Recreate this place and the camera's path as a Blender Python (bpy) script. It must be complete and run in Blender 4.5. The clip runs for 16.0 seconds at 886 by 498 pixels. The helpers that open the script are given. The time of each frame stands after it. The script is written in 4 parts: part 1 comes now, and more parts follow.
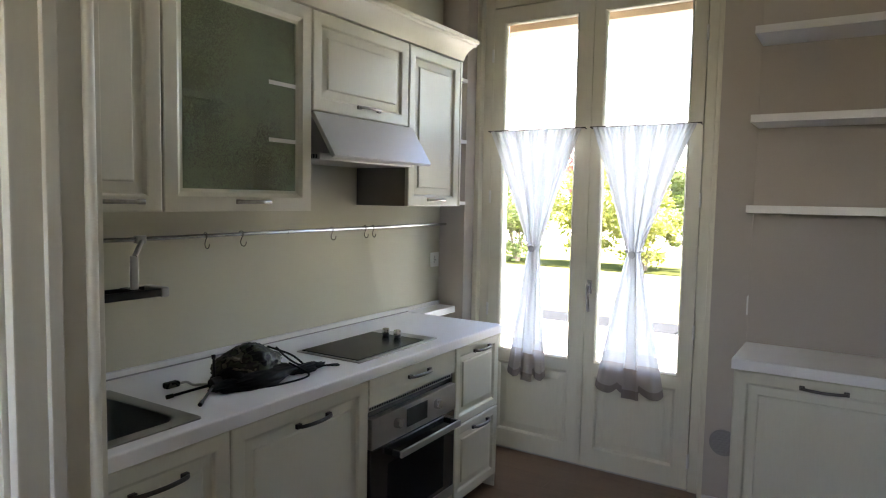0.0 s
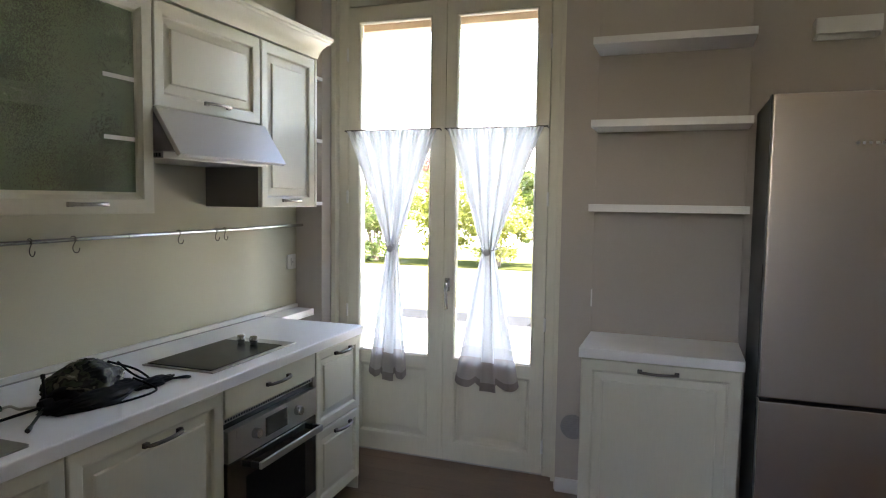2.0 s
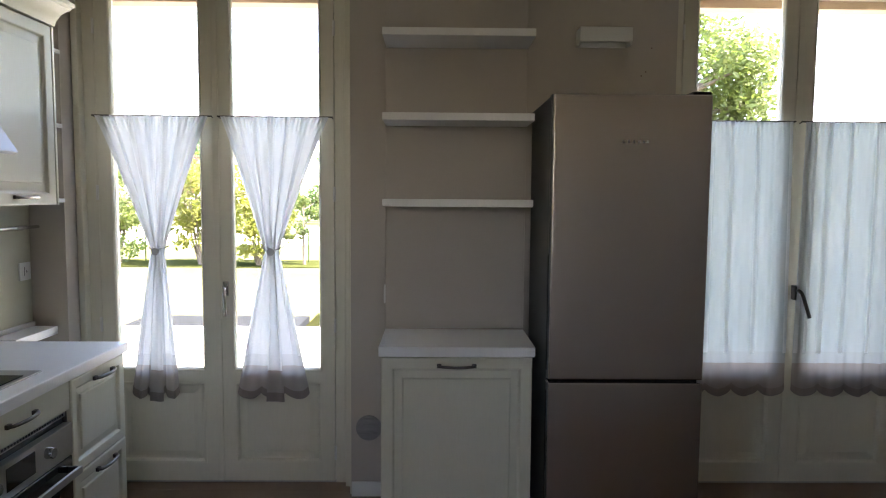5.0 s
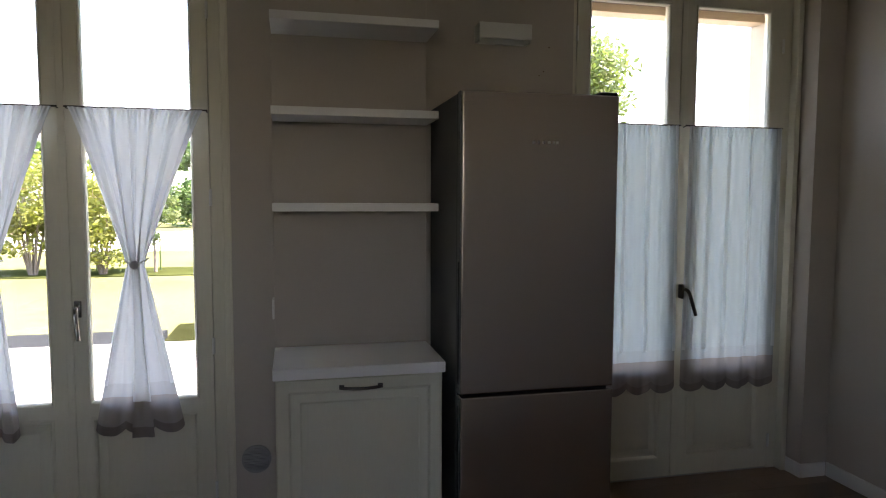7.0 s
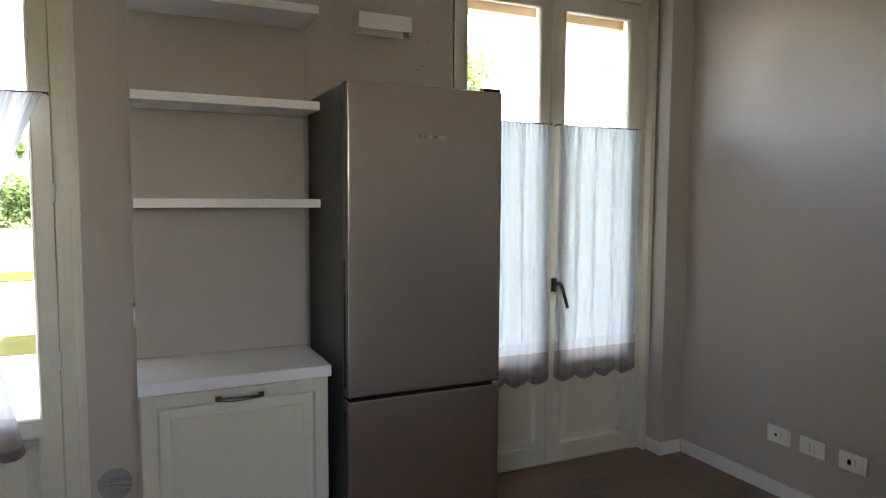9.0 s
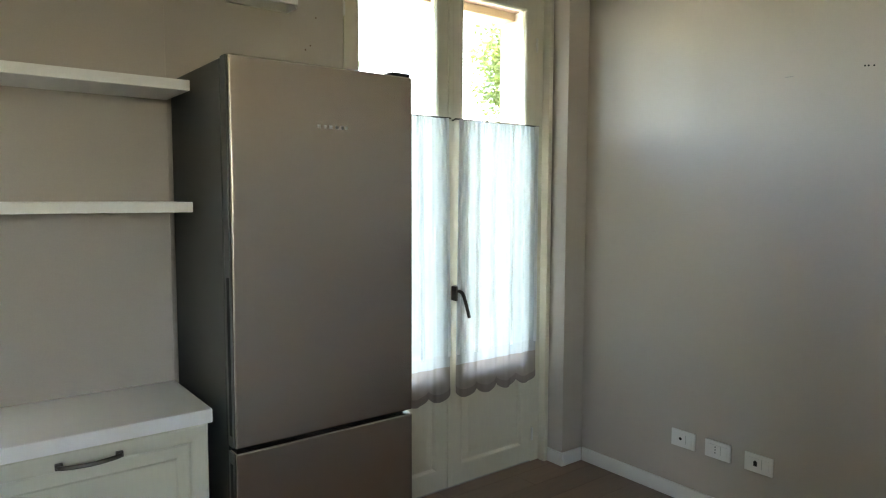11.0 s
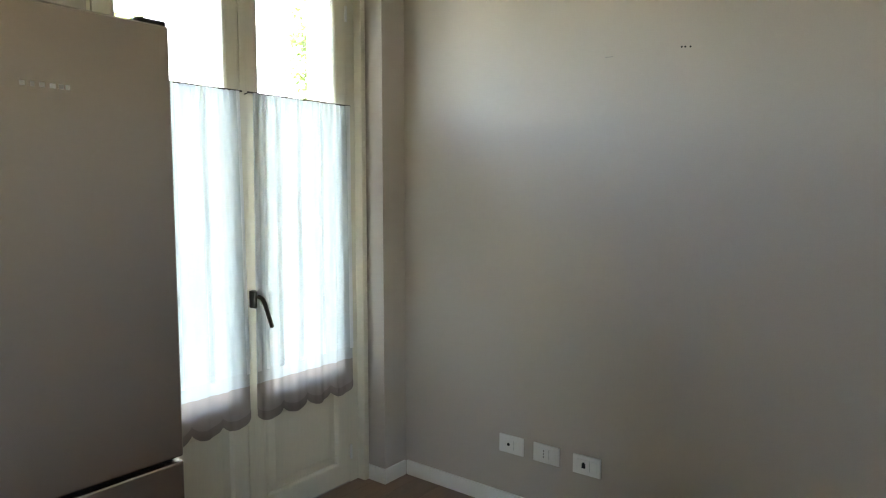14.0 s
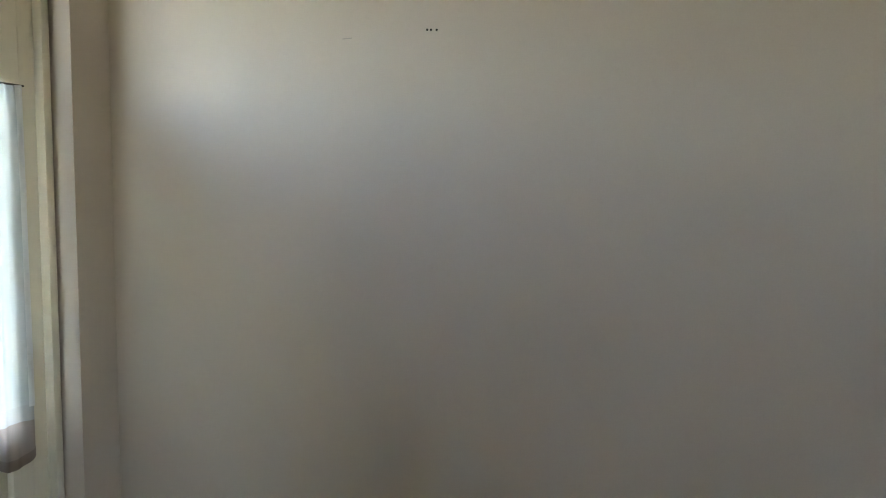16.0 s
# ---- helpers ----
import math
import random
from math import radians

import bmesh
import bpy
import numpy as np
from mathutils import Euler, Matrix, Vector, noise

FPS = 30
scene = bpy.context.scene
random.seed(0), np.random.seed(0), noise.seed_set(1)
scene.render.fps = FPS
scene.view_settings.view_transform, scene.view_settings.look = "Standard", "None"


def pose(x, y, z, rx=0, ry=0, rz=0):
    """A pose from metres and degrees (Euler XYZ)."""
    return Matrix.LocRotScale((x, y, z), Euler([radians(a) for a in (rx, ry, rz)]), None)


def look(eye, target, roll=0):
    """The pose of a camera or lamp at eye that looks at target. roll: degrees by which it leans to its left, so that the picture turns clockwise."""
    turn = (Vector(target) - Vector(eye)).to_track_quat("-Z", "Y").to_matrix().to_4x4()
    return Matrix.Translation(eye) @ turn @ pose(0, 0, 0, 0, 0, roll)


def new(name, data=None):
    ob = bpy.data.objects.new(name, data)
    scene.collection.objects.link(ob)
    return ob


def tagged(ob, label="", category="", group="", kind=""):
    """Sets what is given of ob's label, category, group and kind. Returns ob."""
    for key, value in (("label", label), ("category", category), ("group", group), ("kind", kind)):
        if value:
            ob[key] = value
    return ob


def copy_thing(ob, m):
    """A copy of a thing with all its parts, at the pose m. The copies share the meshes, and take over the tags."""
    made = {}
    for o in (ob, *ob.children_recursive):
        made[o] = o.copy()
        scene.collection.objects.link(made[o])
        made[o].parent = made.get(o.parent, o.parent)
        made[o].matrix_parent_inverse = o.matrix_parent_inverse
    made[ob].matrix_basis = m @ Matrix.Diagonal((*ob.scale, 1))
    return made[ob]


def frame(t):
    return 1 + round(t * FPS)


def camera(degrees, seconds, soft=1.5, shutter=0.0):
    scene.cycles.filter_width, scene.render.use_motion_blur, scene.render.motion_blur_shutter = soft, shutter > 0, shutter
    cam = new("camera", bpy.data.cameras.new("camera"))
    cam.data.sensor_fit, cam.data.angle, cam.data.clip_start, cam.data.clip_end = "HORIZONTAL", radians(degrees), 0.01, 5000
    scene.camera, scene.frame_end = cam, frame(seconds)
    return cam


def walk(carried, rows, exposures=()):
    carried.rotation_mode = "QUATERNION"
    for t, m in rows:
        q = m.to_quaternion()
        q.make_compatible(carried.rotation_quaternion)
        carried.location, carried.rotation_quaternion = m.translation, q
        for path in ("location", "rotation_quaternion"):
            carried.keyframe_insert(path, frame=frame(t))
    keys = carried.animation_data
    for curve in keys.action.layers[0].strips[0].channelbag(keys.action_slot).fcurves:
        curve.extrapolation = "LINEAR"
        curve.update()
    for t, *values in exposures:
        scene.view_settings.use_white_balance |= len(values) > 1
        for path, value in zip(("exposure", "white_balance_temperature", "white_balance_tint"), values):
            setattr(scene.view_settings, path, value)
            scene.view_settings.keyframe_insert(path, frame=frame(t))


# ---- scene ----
cam = camera(67.7, 16.0, soft=1.1)
PATH = [
    (0, (0.317, -0.004, 1.398), (-0.632, 1.500, 1.263), 1.1),
    (0.5, (0.326, -0.002, 1.402), (-0.540, 1.552, 1.267), 1.1),
    (1, (0.320, -0.001, 1.400), (-0.468, 1.593, 1.267), 1.0),
    (1.5, (0.320, 0.000, 1.403), (-0.376, 1.638, 1.270), 0.9),
    (2, (0.312, 0.000, 1.403), (-0.296, 1.672, 1.272), 0.8),
    (2.5, (0.294, 0.001, 1.399), (-0.215, 1.706, 1.268), 0.8),
    (3, (0.268, -0.007, 1.401), (-0.140, 1.725, 1.269), 0.7),
    (3.5, (0.247, -0.010, 1.398), (-0.074, 1.739, 1.268), 0.6),
    (4, (0.220, -0.007, 1.394), (0.019, 1.760, 1.257), 0.5),
    (6.5, (0.033, 0.333, 1.415), (0.345, 2.084, 1.276), 0.3),
    (7, (0.008, 0.338, 1.412), (0.404, 2.072, 1.278), 0.2),
    (7.5, (0.004, 0.342, 1.414), (0.460, 2.061, 1.279), 0.3),
    (8, (-0.009, 0.353, 1.412), (0.561, 2.038, 1.277), 0.2),
    (8.5, (-0.046, 0.383, 1.408), (0.609, 2.036, 1.271), 0.2),
    (9, (-0.067, 0.442, 1.402), (0.691, 2.051, 1.265), 0.3),
    (9.5, (-0.069, 0.543, 1.394), (0.781, 2.106, 1.254), 0.3),
    (10, (-0.045, 0.687, 1.408), (0.913, 2.185, 1.263), 0.4),
    (12.5, (-0.045, 0.915, 1.413), (1.163, 2.220, 1.271), 0.2),
    (13, (0.018, 0.994, 1.414), (1.299, 2.226, 1.263), 0.6),
    (13.5, (0.114, 1.045, 1.365), (1.474, 2.192, 1.223), 0.3),
    (14, (0.288, 1.046, 1.393), (1.691, 2.135, 1.236), 0.0),
    (14.5, (0.468, 1.020, 1.365), (1.904, 2.070, 1.233), 0.1),
    (15, (0.574, 1.050, 1.358), (2.058, 2.030, 1.232), 0.7),
    (15.5, (0.677, 1.075, 1.392), (2.265, 1.879, 1.264), 0.5),
    (16, (0.927, 0.995, 1.426), (2.549, 1.722, 1.279), 0.8),
]
EXPOSURES = [(0, 5.1, 7300, 24), (4.2, 5.03, 7300, 24), (6.3, 4.03, 7300, 25), (7.5, 4.3, 7300, 25), (8, 4.67, 7300, 25), (8.5, 5.05, 7300, 25), (9, 5.25, 7400, 24), (9.5, 5.55, 7500, 15), (10, 5.65, 7500, 13), (12.5, 5.8, 7600, 12), (14, 5.74, 7600, 15), (14.5, 5.52, 7600, 19), (15, 5.0, 7700, 19), (15.5, 5.4, 7700, 17), (16, 5.85, 7800, 16)]
walk(cam, [(t, look(eye, target, roll)) for t, eye, target, roll in PATH], EXPOSURES)

# ---- world, sun, exposure ----
world = bpy.data.worlds.new("sky")
world.use_nodes = True
scene.world = world
wn = world.node_tree.nodes
sky = wn.new("ShaderNodeTexSky")
sky.sky_type = 'NISHITA'
sky.sun_disc = False
sky.dust_density = 1.3
sky.sun_elevation = radians(58)
sky.sun_rotation = radians(116.6)
world.node_tree.links.new(sky.outputs[0], wn["Background"].inputs[0])
wn["Background"].inputs[1].default_value = 0.15
sun = new("sun", bpy.data.lights.new("sun", 'SUN'))
sun.data.energy, sun.data.angle, sun.data.color = 3.2, radians(0.5), (1.0, 0.95, 0.87)
sun.matrix_world = look((9, -4.5, 16), (0, 0, 0))

# ---- helpers of this scene ----
ORIGIN = {}


def box(x0, x1, y0, y1, z0, z1, bevel=0.0, seg=2, bm=None):
    """A cuboid with rounded edges, as a bmesh or added to one."""
    out = bm or bmesh.new()
    tmp = bmesh.new() if bm else out
    bmesh.ops.create_cube(tmp, size=1.0)
    for v in tmp.verts:
        v.co = Vector(((x0 + x1) / 2 + v.co.x * (x1 - x0), (y0 + y1) / 2 + v.co.y * (y1 - y0), (z0 + z1) / 2 + v.co.z * (z1 - z0)))
    if bevel:
        bmesh.ops.bevel(tmp, geom=list(tmp.edges), offset=bevel, segments=seg, profile=0.5, affect='EDGES')
    if bm:
        merge(out, tmp)
    return out


def merge(out, tmp):
    me = bpy.data.meshes.new("tmp")
    tmp.to_mesh(me)
    tmp.free()
    out.from_mesh(me)
    bpy.data.meshes.remove(me)


def cyl(p, q, r, r2=None, seg=16, bm=None, bevel=0.0):
    """A rod or cone between two points."""
    out = bm or bmesh.new()
    tmp = bmesh.new()
    p, q = Vector(p), Vector(q)
    bmesh.ops.create_cone(tmp, cap_ends=True, segments=seg, radius1=r, radius2=r if r2 is None else r2, depth=(q - p).length)
    if bevel:
        rim = [e for e in tmp.edges if any(len(f.verts) > 4 for f in e.link_faces)]
        bmesh.ops.bevel(tmp, geom=rim, offset=bevel, segments=2, profile=0.5, affect='EDGES')
    m = Matrix.Translation((p + q) / 2) @ (q - p).to_track_quat('Z', 'Y').to_matrix().to_4x4()
    bmesh.ops.transform(tmp, matrix=m, verts=tmp.verts)
    merge(out, tmp)
    return out


def tube(points, r, seg=8, bm=None, ends=True):
    """A bent rod along points, rounded by a spline through them."""
    pts = [Vector(p) for p in points]
    fine = []
    for i in range(len(pts) - 1):
        a, b, c, d = pts[max(i - 1, 0)], pts[i], pts[i + 1], pts[min(i + 2, len(pts) - 1)]
        for k in range(6):
            t = k / 6
            fine.append(0.5 * (2 * b + (c - a) * t + (2 * a - 5 * b + 4 * c - d) * t * t + (3 * b - a - 3 * c + d) * t ** 3))
    fine.append(pts[-1])
    out = bm or bmesh.new()
    rings = []
    side = None
    for i, p in enumerate(fine):
        way = (fine[min(i + 1, len(fine) - 1)] - fine[max(i - 1, 0)]).normalized()
        if side is None:
            side = way.orthogonal().normalized()
        side = (side - way * side.dot(way)).normalized()
        up = way.cross(side)
        rings.append([out.verts.new(p + r * (math.cos(a) * side + math.sin(a) * up)) for a in [2 * math.pi * j / seg for j in range(seg)]])
    for a, b in zip(rings, rings[1:]):
        for j in range(seg):
            out.faces.new((a[j], a[(j + 1) % seg], b[(j + 1) % seg], b[j]))
    if ends:
        out.faces.new(rings[0][::-1])
        out.faces.new(rings[-1])
    return out


def link(name, bm, material, smooth):
    me = bpy.data.meshes.new(name)
    bmesh.ops.recalc_face_normals(bm, faces=bm.faces)
    bm.to_mesh(me)
    bm.free()
    me.materials.append(material)
    if smooth:
        for p in me.polygons:
            p.use_smooth = True
        me.set_sharp_from_angle(angle=radians(38))
    ob = new(name, me)
    if smooth:
        wnm = ob.modifiers.new("even_shading", 'WEIGHTED_NORMAL')
        wnm.keep_sharp = True
    return ob


def thing(name, x, y, z, label, category, group="", kind="", turn=None):
    ob = new(name)
    ob.empty_display_size = 0.1
    ob.location = (x, y, z)
    if turn:
        ob.matrix_basis = turn @ Matrix.Translation((x, y, z))
    ORIGIN[ob.name] = Vector((x, y, z))
    return tagged(ob, label, category, group, kind)


def part(name, bm, material, parent, label="", smooth=True):
    """One mesh under a thing or a part, from a bmesh in the plan's metres."""
    ob = link(name, bm, material, smooth)
    base = ORIGIN[parent.name]
    ob.data.transform(Matrix.Translation(-base))
    ob.parent = parent
    ORIGIN[ob.name] = base
    return tagged(ob, label)


def solid(name, bm, material, label, category="", kind="", smooth=True, turn=None, group=""):
    """A thing of one mesh, its origin at its base."""
    ob = link(name, bm, material, smooth)
    co = [v.co for v in ob.data.vertices]
    base = Vector([(min(c[i] for c in co) + max(c[i] for c in co)) / 2 for i in (0, 1)] + [min(c.z for c in co)])
    ob.data.transform(Matrix.Translation(-base))
    ob.matrix_basis = (turn or Matrix()) @ Matrix.Translation(base)
    ORIGIN[ob.name] = base
    return tagged(ob, label, category, group, kind)


# ---- materials ----
def surface(name, color, rough=0.5, metal=0.0, fine=60.0, vary=0.06, stain=3.0, bump=0.02, stretch=(1, 1, 1), coat=0.0, spec=0.5, rand=0.0, even=False):
    """Paint, wood, metal and the like: colour and gloss that vary at two scales, with a fine relief."""
    m = bpy.data.materials.new(name)
    m.use_nodes = True
    n, l = m.node_tree.nodes, m.node_tree.links
    b = n["Principled BSDF"]
    co = n.new("ShaderNodeTexCoord")
    mp = n.new("ShaderNodeMapping")
    mp.inputs["Scale"].default_value = stretch
    l.new(co.outputs["Object"], mp.inputs[0])
    t1, t2 = n.new("ShaderNodeTexNoise"), n.new("ShaderNodeTexNoise")
    t1.inputs["Scale"].default_value, t2.inputs["Scale"].default_value = fine, stain
    t1.inputs["Detail"].default_value = t2.inputs["Detail"].default_value = 4
    l.new(mp.outputs[0], t1.inputs["Vector"])
    l.new(mp.outputs[0], t2.inputs["Vector"])
    add = n.new("ShaderNodeMath")
    add.operation = 'ADD'
    l.new(t1.outputs["Fac"], add.inputs[0])
    l.new(t2.outputs["Fac"], add.inputs[1])
    last = add.outputs[0]
    if rand:
        info, mul = n.new("ShaderNodeObjectInfo"), n.new("ShaderNodeMath")
        mul.operation = 'MULTIPLY_ADD'
        mul.inputs[1].default_value = rand
        l.new(info.outputs["Random"], mul.inputs[0])
        l.new(last, mul.inputs[2])
        last = mul.outputs[0]
    rng = n.new("ShaderNodeMapRange")
    rng.inputs["From Min"].default_value, rng.inputs["From Max"].default_value = 0.6, 1.4 + rand
    rng.inputs["To Min"].default_value, rng.inputs["To Max"].default_value = 1 - vary, 1 + vary
    l.new(last, rng.inputs["Value"])
    hsv = n.new("ShaderNodeHueSaturation")
    hsv.inputs["Color"].default_value = (*color, 1)
    l.new(rng.outputs[0], hsv.inputs["Value"])
    l.new(hsv.outputs[0], b.inputs["Base Color"])
    rr = n.new("ShaderNodeMapRange")
    rr.inputs["To Min"].default_value, rr.inputs["To Max"].default_value = max(rough - 0.06, 0.02), min(rough + 0.06, 1)
    l.new(t2.outputs["Fac"], rr.inputs["Value"])
    if even:
        rr.inputs["To Min"].default_value = rr.inputs["To Max"].default_value = rough
    l.new(rr.outputs[0], b.inputs["Roughness"])
    b.inputs["Metallic"].default_value = metal
    b.inputs["Coat Weight"].default_value = coat
    b.inputs["Coat Roughness"].default_value = 0.04
    b.inputs["Specular IOR Level"].default_value = spec
    if bump:
        bp = n.new("ShaderNodeBump")
        bp.inputs["Strength"].default_value, bp.inputs["Distance"].default_value = min(bump * 10, 1), bump * 0.02
        l.new(t1.outputs["Fac"], bp.inputs["Height"])
        l.new(bp.outputs[0], b.inputs["Normal"])
    return m


def cloth(name, color, passing, clear, glow):
    """Thin woven cloth: part of the light passes straight, part is scattered through."""
    m = bpy.data.materials.new(name)
    m.use_nodes = True
    n, l = m.node_tree.nodes, m.node_tree.links
    n.remove(n["Principled BSDF"])
    out = n["Material Output"]
    tr, tl, df = n.new("ShaderNodeBsdfTransparent"), n.new("ShaderNodeBsdfTranslucent"), n.new("ShaderNodeBsdfDiffuse")
    tl.inputs[0].default_value = (*passing, 1)
    df.inputs[0].default_value = (*color, 1)
    co, wv, wv2 = n.new("ShaderNodeTexCoord"), n.new("ShaderNodeTexNoise"), n.new("ShaderNodeMapRange")
    wv.inputs["Scale"].default_value = 30
    l.new(co.outputs["Object"], wv.inputs["Vector"])
    wv2.inputs["To Min"].default_value, wv2.inputs["To Max"].default_value = clear * 0.6, clear * 1.4
    l.new(wv.outputs["Fac"], wv2.inputs["Value"])
    a, b = n.new("ShaderNodeMixShader"), n.new("ShaderNodeMixShader")
    a.inputs[0].default_value = glow
    l.new(df.outputs[0], a.inputs[1])
    l.new(tl.outputs[0], a.inputs[2])
    l.new(wv2.outputs[0], b.inputs[0])
    l.new(a.outputs[0], b.inputs[1])
    l.new(tr.outputs[0], b.inputs[2])
    l.new(b.outputs[0], out.inputs[0])
    return m


def leaf(name, color):
    m = surface(name, color, 0.55, fine=4.0, stain=1.0, vary=0.3, bump=0.0)
    n, l = m.node_tree.nodes, m.node_tree.links
    tl, mx = n.new("ShaderNodeBsdfTranslucent"), n.new("ShaderNodeMixShader")
    tl.inputs[0].default_value = (color[0] * 1.25, color[1] * 1.5, color[2], 1)
    mx.inputs[0].default_value = 0.55
    l.new(n["Principled BSDF"].outputs[0], mx.inputs[1])
    l.new(tl.outputs[0], mx.inputs[2])
    l.new(mx.outputs[0], n["Material Output"].inputs[0])
    return m


def clear_glass(name):
    m = bpy.data.materials.new(name)
    m.use_nodes = True
    n, l = m.node_tree.nodes, m.node_tree.links
    n.remove(n["Principled BSDF"])
    tr, gl, mx, fr = n.new("ShaderNodeBsdfTransparent"), n.new("ShaderNodeBsdfGlossy"), n.new("ShaderNodeMixShader"), n.new("ShaderNodeFresnel")
    tr.inputs[0].default_value = (0.94, 0.96, 0.95, 1)
    gl.inputs["Roughness"].default_value = 0.01
    fr.inputs[0].default_value = 1.35
    l.new(fr.outputs[0], mx.inputs[0])
    l.new(tr.outputs[0], mx.inputs[1])
    l.new(gl.outputs[0], mx.inputs[2])
    l.new(mx.outputs[0], n["Material Output"].inputs[0])
    return m


WALL = surface("wall_paint", (0.49, 0.44, 0.385), 0.85, fine=220, stain=1.5, vary=0.035, bump=0.03, spec=0.2)
KHAKI = surface("khaki_wall_paint", (0.56, 0.535, 0.405), 0.85, fine=220, stain=1.5, vary=0.035, bump=0.03)
CEIL = surface("ceiling_paint", (0.82, 0.80, 0.76), 0.9, fine=200, stain=1.2, vary=0.03, bump=0.02)
TRIM = surface("trim_enamel", (0.74, 0.73, 0.70), 0.4, fine=150, stain=5, vary=0.03, bump=0.01)
DOORW = surface("door_enamel", (0.68, 0.642, 0.525), 0.42, fine=90, stain=4, vary=0.04, bump=0.015, stretch=(1, 1, 0.15))
CAB = surface("cabinet_lacquer", (0.65, 0.632, 0.518), 0.36, fine=130, stain=4, vary=0.03, bump=0.01, stretch=(1, 1, 0.12), even=True)
TAUPE = surface("taupe_laminate", (0.17, 0.15, 0.13), 0.5, fine=120, stain=5, vary=0.05, bump=0.01)
TOP = surface("white_worktop", (0.84, 0.835, 0.83), 0.33, fine=260, stain=1.3, vary=0.015, bump=0.0, even=True)
SHELFW = surface("white_shelf_laminate", (0.80, 0.79, 0.77), 0.4, fine=160, stain=5, vary=0.03, bump=0.008)
STEEL = surface("brushed_steel", (0.49, 0.436, 0.392), 0.24, metal=1.0, fine=40, stain=2, vary=0.02, bump=0.0, stretch=(12, 12, 0.6), even=True)
HOODW = surface("satin_white_hood_enamel", (0.52, 0.51, 0.47), 0.35, fine=160, stain=4, vary=0.03, bump=0.005)
STEELH = surface("satin_steel", (0.44, 0.43, 0.41), 0.3, metal=1.0, fine=60, stain=6, vary=0.05, bump=0.006, stretch=(1, 12, 1))
SINK = surface("sink_steel", (0.36, 0.355, 0.34), 0.30, metal=1.0, fine=80, stain=5, vary=0.08, bump=0.01)
CHROME = surface("chrome", (0.50, 0.50, 0.50), 0.20, metal=1.0, fine=60, stain=8, vary=0.03, bump=0.0)
PEWTER = surface("aged_pewter", (0.095, 0.083, 0.072), 0.36, metal=1.0, fine=200, stain=40, vary=0.25, bump=0.02)
FRSIDE = surface("grey_fridge_side", (0.095, 0.10, 0.094), 0.40, metal=0.3, fine=240, stain=5, vary=0.05, bump=0.02)
BLACK = surface("black_plastic", (0.014, 0.014, 0.014), 0.4, fine=150, stain=8, vary=0.15, bump=0.01, spec=0.2)
OVENGLASS = surface("black_oven_glass", (0.012, 0.012, 0.013), 0.08, fine=30, stain=4, vary=0.2, bump=0.0, coat=0.6)
HOBGLASS = surface("black_hob_glass", (0.012, 0.012, 0.012), 0.22, fine=60, stain=6, vary=0.2, bump=0.0, spec=0.05)
FROST = surface("frosted_green_glass", (0.25, 0.30, 0.185), 0.30, fine=300, stain=2.2, vary=0.06, bump=0.0, coat=0.75)
_n, _l = FROST.node_tree.nodes, FROST.node_tree.links
_t, _m = _n.new("ShaderNodeBsdfTransparent"), _n.new("ShaderNodeMixShader")
_t.inputs[0].default_value = (0.92, 0.94, 0.88, 1)
_m.inputs[0].default_value = 0.46
_l.new(_n["Principled BSDF"].outputs[0], _m.inputs[1])
_l.new(_t.outputs[0], _m.inputs[2])
_l.new(_m.outputs[0], _n["Material Output"].inputs[0])
PLASTIC = surface("white_plastic", (0.80, 0.79, 0.76), 0.3, fine=200, stain=9, vary=0.02, bump=0.0)
GREYVENT = surface("grey_vent_plastic", (0.29, 0.28, 0.27), 0.5, fine=200, stain=9, vary=0.05, bump=0.01)
OAK = surface("floor_oak", (0.185, 0.122, 0.085), 0.42, fine=45, stain=5, vary=0.28, bump=0.02, stretch=(1.2, 14, 14), rand=0.5)
SEAM = surface("floor_seam", (0.11, 0.075, 0.052), 0.8)
SHEER = cloth("white_sheer_voile", (0.84, 0.85, 0.86), (0.36, 0.367, 0.372), 0.004, 0.5)
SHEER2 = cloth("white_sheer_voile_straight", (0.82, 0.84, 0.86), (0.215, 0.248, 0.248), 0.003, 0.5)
# darker copy of the linen hem: shade on the straight curtains as colour
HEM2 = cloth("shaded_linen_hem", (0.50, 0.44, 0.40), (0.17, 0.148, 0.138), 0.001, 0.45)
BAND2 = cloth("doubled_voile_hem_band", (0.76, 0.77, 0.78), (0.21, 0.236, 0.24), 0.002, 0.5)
BAND = cloth("doubled_voile_band", (0.78, 0.78, 0.78), (0.30, 0.305, 0.31), 0.002, 0.5)
VEIL = cloth("gathered_voile_fold", (0.84, 0.85, 0.86), (0.84, 0.845, 0.85), 0.05, 0.93)
HEM = cloth("beige_linen_hem", (0.60, 0.53, 0.49), (0.27, 0.238, 0.222), 0.001, 0.5)
EDGE = cloth("taupe_linen_edging", (0.36, 0.31, 0.285), (0.15, 0.13, 0.12), 0.001, 0.4)
BUTTON = surface("grey_button", (0.42, 0.42, 0.43), 0.5, fine=200, stain=20, vary=0.08, bump=0.0)
BRUSH = surface("brown_stained_wood", (0.16, 0.085, 0.055), 0.6, fine=30, stain=4, vary=0.25, bump=0.03, stretch=(1, 10, 10))
BEIGEW = surface("pale_larch_board", (0.34, 0.25, 0.16), 0.7, fine=30, stain=4, vary=0.2, bump=0.03, stretch=(1, 10, 10))
PLASTER = surface("cream_plaster", (0.46, 0.40, 0.33), 0.9, fine=120, stain=1.5, vary=0.06, bump=0.05)
_n, _l = STEEL.node_tree.nodes, STEEL.node_tree.links
_t = _n.new("ShaderNodeTangent")
_t.direction_type, _t.axis = 'RADIAL', 'Z'
